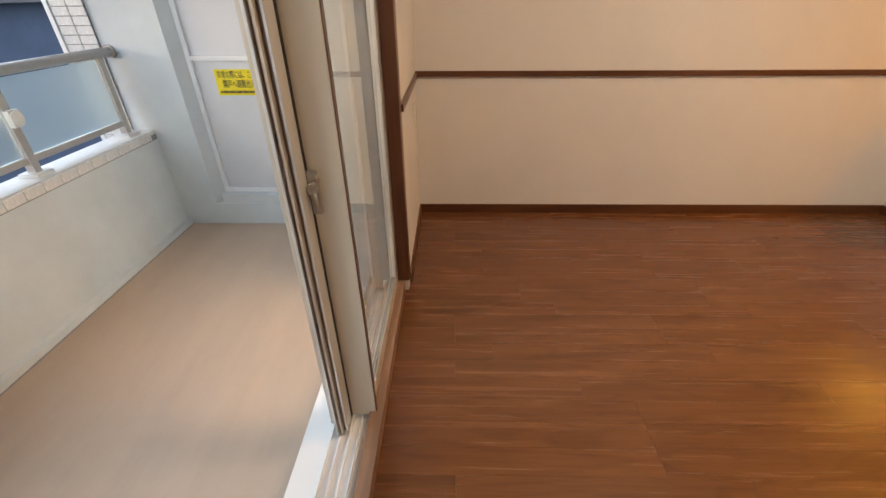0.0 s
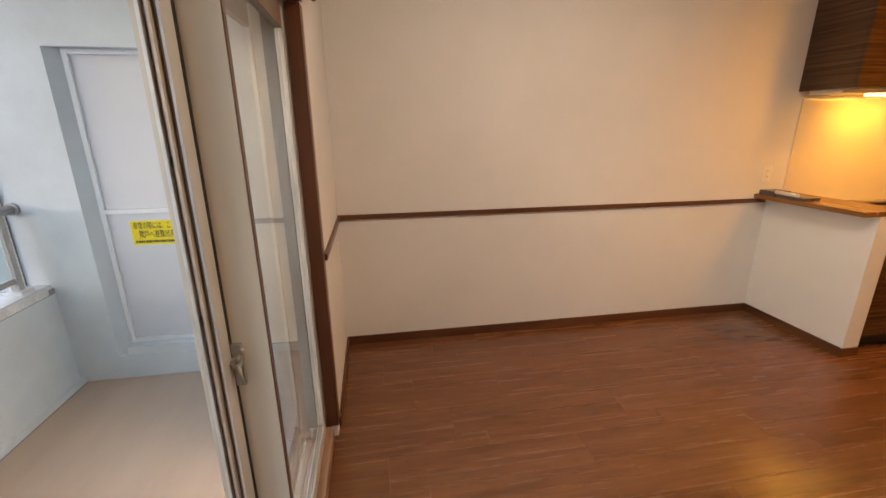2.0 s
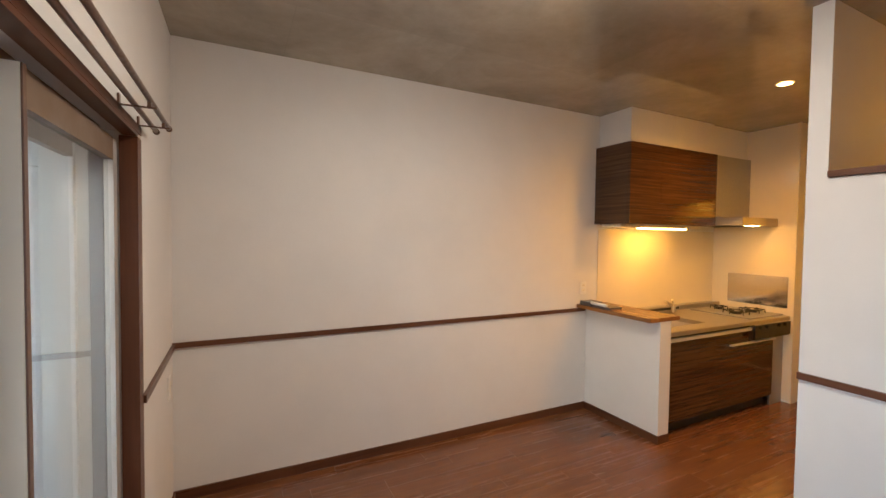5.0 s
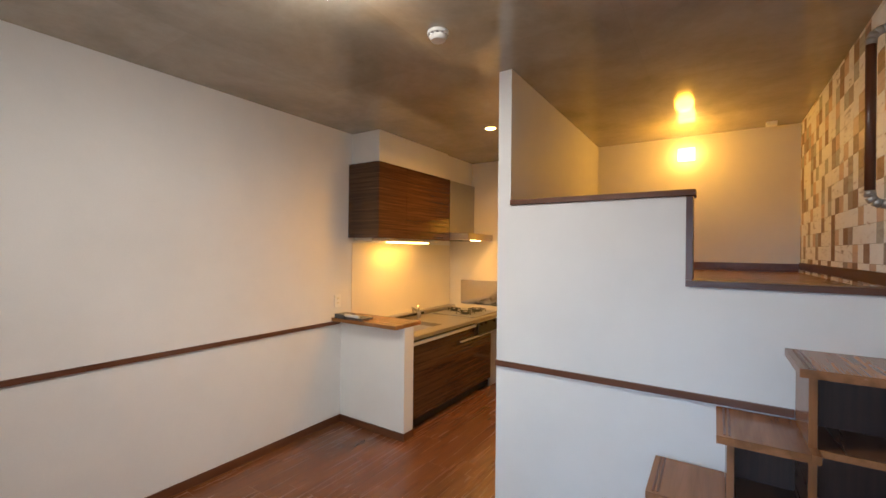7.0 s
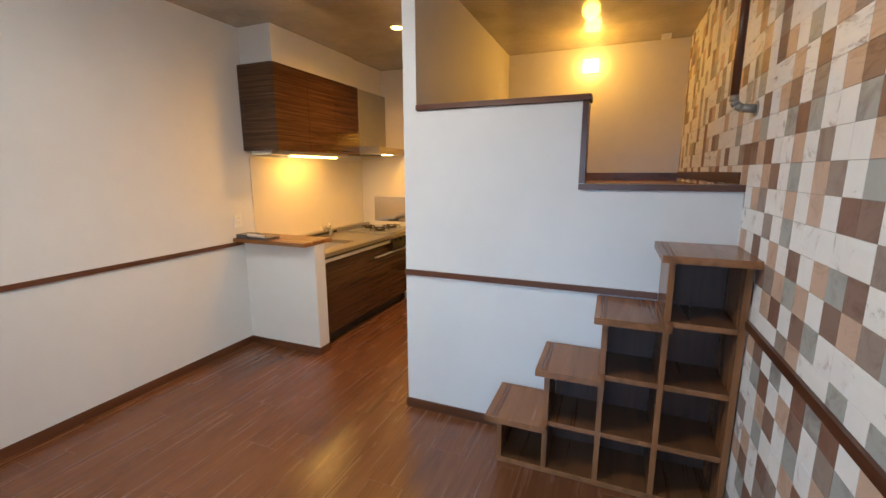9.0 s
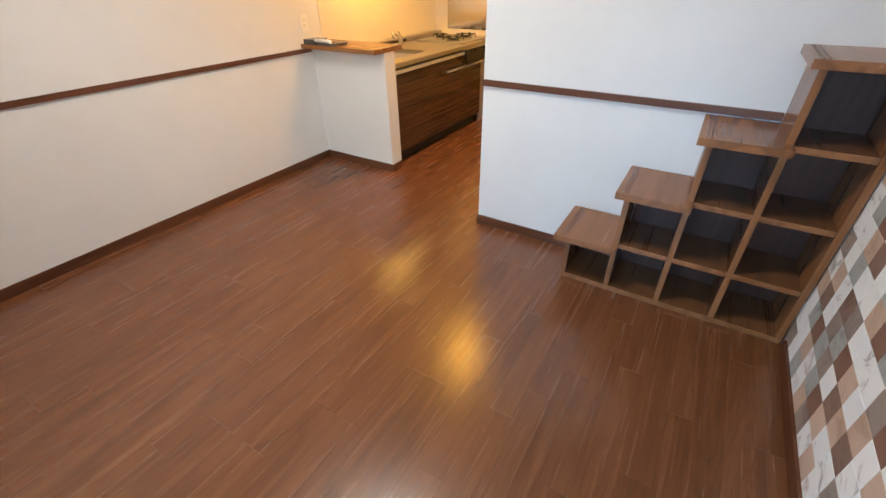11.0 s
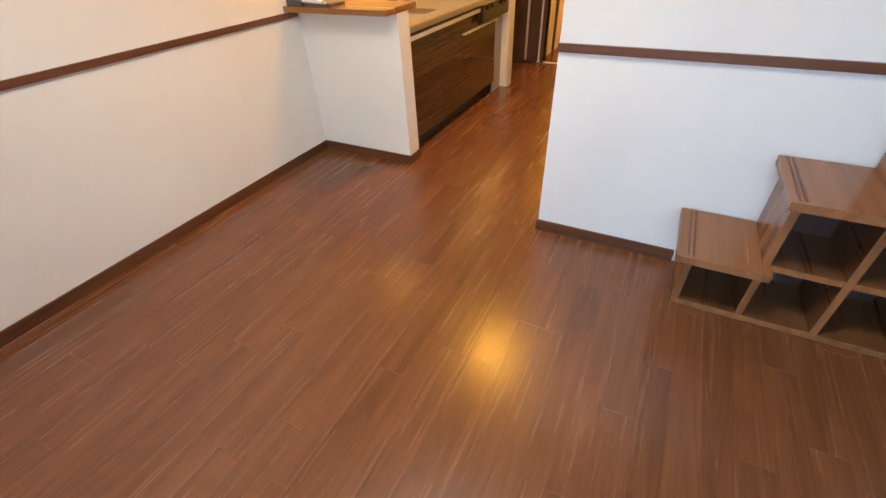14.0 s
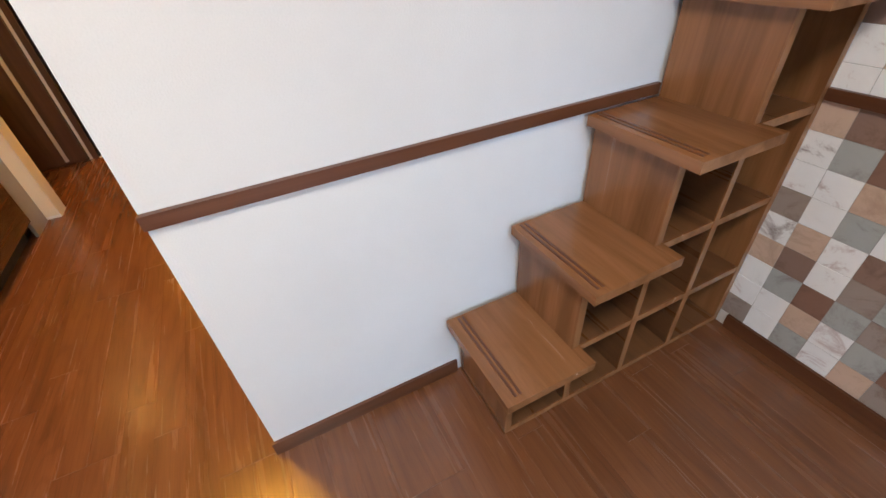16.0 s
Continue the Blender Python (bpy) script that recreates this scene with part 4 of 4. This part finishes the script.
TILES = [
    marble("mosaic_white", (0.85, 0.85, 0.84), (0.50, 0.40, 0.38), 0.12),
    marble("mosaic_marble", (0.85, 0.85, 0.83), (0.20, 0.145, 0.13), 0.17),
    marble("mosaic_beige", (0.58, 0.43, 0.32), (0.42, 0.29, 0.20), 0.20),
    marble("mosaic_brown", (0.25, 0.165, 0.125), (0.15, 0.085, 0.06), 0.2),
    marble("mosaic_grey", (0.40, 0.415, 0.395), (0.24, 0.21, 0.20), 0.2),
    marble("mosaic_taupe", (0.32, 0.265, 0.225), (0.20, 0.14, 0.12), 0.2),
    marble("mosaic_rust", (0.23, 0.130, 0.088), (0.16, 0.085, 0.055), 0.2),
]
CW, CH = 0.0920, 0.0900
ZT, XT = 0.062, 0.368
# the order of the paper's colours where it shows: white, marble, double marble, beige, brown, grey, taupe, rust
KINDS = {"W": 0, "M": 1, "D": 1, "E": 2, "B": 3, "G": 4, "T": 5, "R": 6}
FIXED = {}
for r, letters in ((8, "EBWG"), (7, "MGRW"), (6, "WWEB"), (5, "TWGW"), (4, "MEWB"), (3, "EBWT"), (2, "MGRG"), (1, "WWEW"), (0, "TWGWET")):
    for i, letter in enumerate(letters):
        FIXED[r, 25 - i] = letter
for r, letters in ((15, "GWTEWGWBEW"), (16, "EWWTMEWWRE"), (17, "RGMWGRGDDG"), (18, "WBEWTMBEWB"), (19, "MEDDBMEDDW"), (20, "WWTEWGWEBW")):
    for i, letter in enumerate(letters):
        FIXED[r, 18 + i] = letter
single = [piece_mesh("mosaic_tile", CW - 0.0014, CH - 0.0014, 0.0022, [m], 0.0007) for m in TILES]
double = piece_mesh("mosaic_tile_wide", 2 * CW - 0.0014, CH - 0.0014, 0.0022, [TILES[1]], 0.0007)


def tile_matrix(x, z):
    return Matrix(((1, 0, 0, x), (0, 0, 1, 0.0003), (0, 1, 0, z), (0, 0, 0, 1)))


def pick(left, below):
    while True:
        v = rnd.choices(range(7), (30, 14, 16, 9, 10, 7, 4))[0]
        if v in (0, 1) and left in (0, 1) and rnd.random() < 0.35:
            continue
        if v > 1 and (v == left or v == below):
            continue
        return v


far_v, far_f, far_m = [], [], []


def far_tile(x, z, w, h, index):
    i = len(far_v)
    for y2, e in ((0.0003, 0.0), (0.0025, 0.0005)):
        far_v.extend([(x + e, y2, z + e), (x + w - e, y2, z + e), (x + w - e, y2, z + h - e), (x + e, y2, z + h - e)])
    for q in ((4, 5, 6, 7), (0, 1, 5, 4), (1, 2, 6, 5), (2, 3, 7, 6), (3, 0, 4, 7)):
        far_f.append([i + j for j in q])
        far_m.append(index)


below = {}
for r in range(29):
    if ZT + r * CH < H - 0.02:
        far_tile(XW + 0.001, ZT + r * CH, XT - XW - 0.0024, min(CH - 0.0014, H - 0.001 - ZT - r * CH), r % 4)
rows = int((H - ZT) / CH) + 1
for r in range(rows):
    z = ZT + r * CH
    h = min(CH - 0.0014, H - 0.001 - z)
    col_i, left = 0, -1
    while True:
        x = XT + col_i * CW
        if x > XB - 0.02:
            break
        if x > 2.80 and z + h < LZ + 0.02 and not (x < 3.04 and z > 1.1):
            col_i += 1
            continue
        letter = FIXED.get((r, col_i))
        if letter:
            v = KINDS[letter]
            wide = letter == "D"
        else:
            v = pick(left, below.get(col_i, -1))
            wide = v == 1 and rnd.random() < 0.5 and x + 2 * CW < XB and (r, col_i + 1) not in FIXED
        near = 1.42 < x < 2.95 and z < 1.60 and h > 0.08
        if near:
            piece("tile", double if wide else single[v], tile_matrix(x, z), wall_south)
        else:
            far_tile(x, z, min((2 if wide else 1) * CW - 0.0014, XB - 0.002 - x), h, v)
        for k in range(2 if wide else 1):
            below[col_i + k] = v
        col_i += 2 if wide else 1
        left = v
me = bpy.data.meshes.new("mosaic_tiles")
me.from_pydata(far_v, [], far_f)
for m in TILES:
    me.materials.append(m)
me.polygons.foreach_set("material_index", far_m)
me.update()
mosaic = new("mosaic_tiles", me)
mosaic.parent = wall_south
tagged(mosaic, kind="stuff")
structure("mosaic_backing", [(XW, -0.001, BASE, XB, 0.0003, H)], M_GROUT, parent=wall_south)

# floor planks
PW, PL = 0.0965, 0.91
meshes = {}
y = 0.0
while y < YA - 0.005:
    w = min(PW, YA - y)
    x = 0.3215 - rnd.choice((0.0, 0.18, 0.33, 0.5, 0.66, 0.78))
    while x < 7.54:
        x0, x1 = max(x, 0.3215), min(x + PL, 7.545)
        if y + w < 1.60:
            x1 = min(x1, XP - 0.001)
        if y > 2.58:
            x1 = min(x1, XD + 0.02)
        if x1 - x0 > 0.02:
            key = (round(x1 - x0, 3), round(w, 3))
            if key not in meshes:
                meshes[key] = piece_mesh("plank", key[0] - 0.0004, key[1] - 0.0003, 0.004, [M_FLOOR, M_BUTT], 0.0005, 0.0010)
            piece("plank", meshes[key], Matrix.Translation((x0, y, -0.004)), floor)
        x += PL
    y += PW
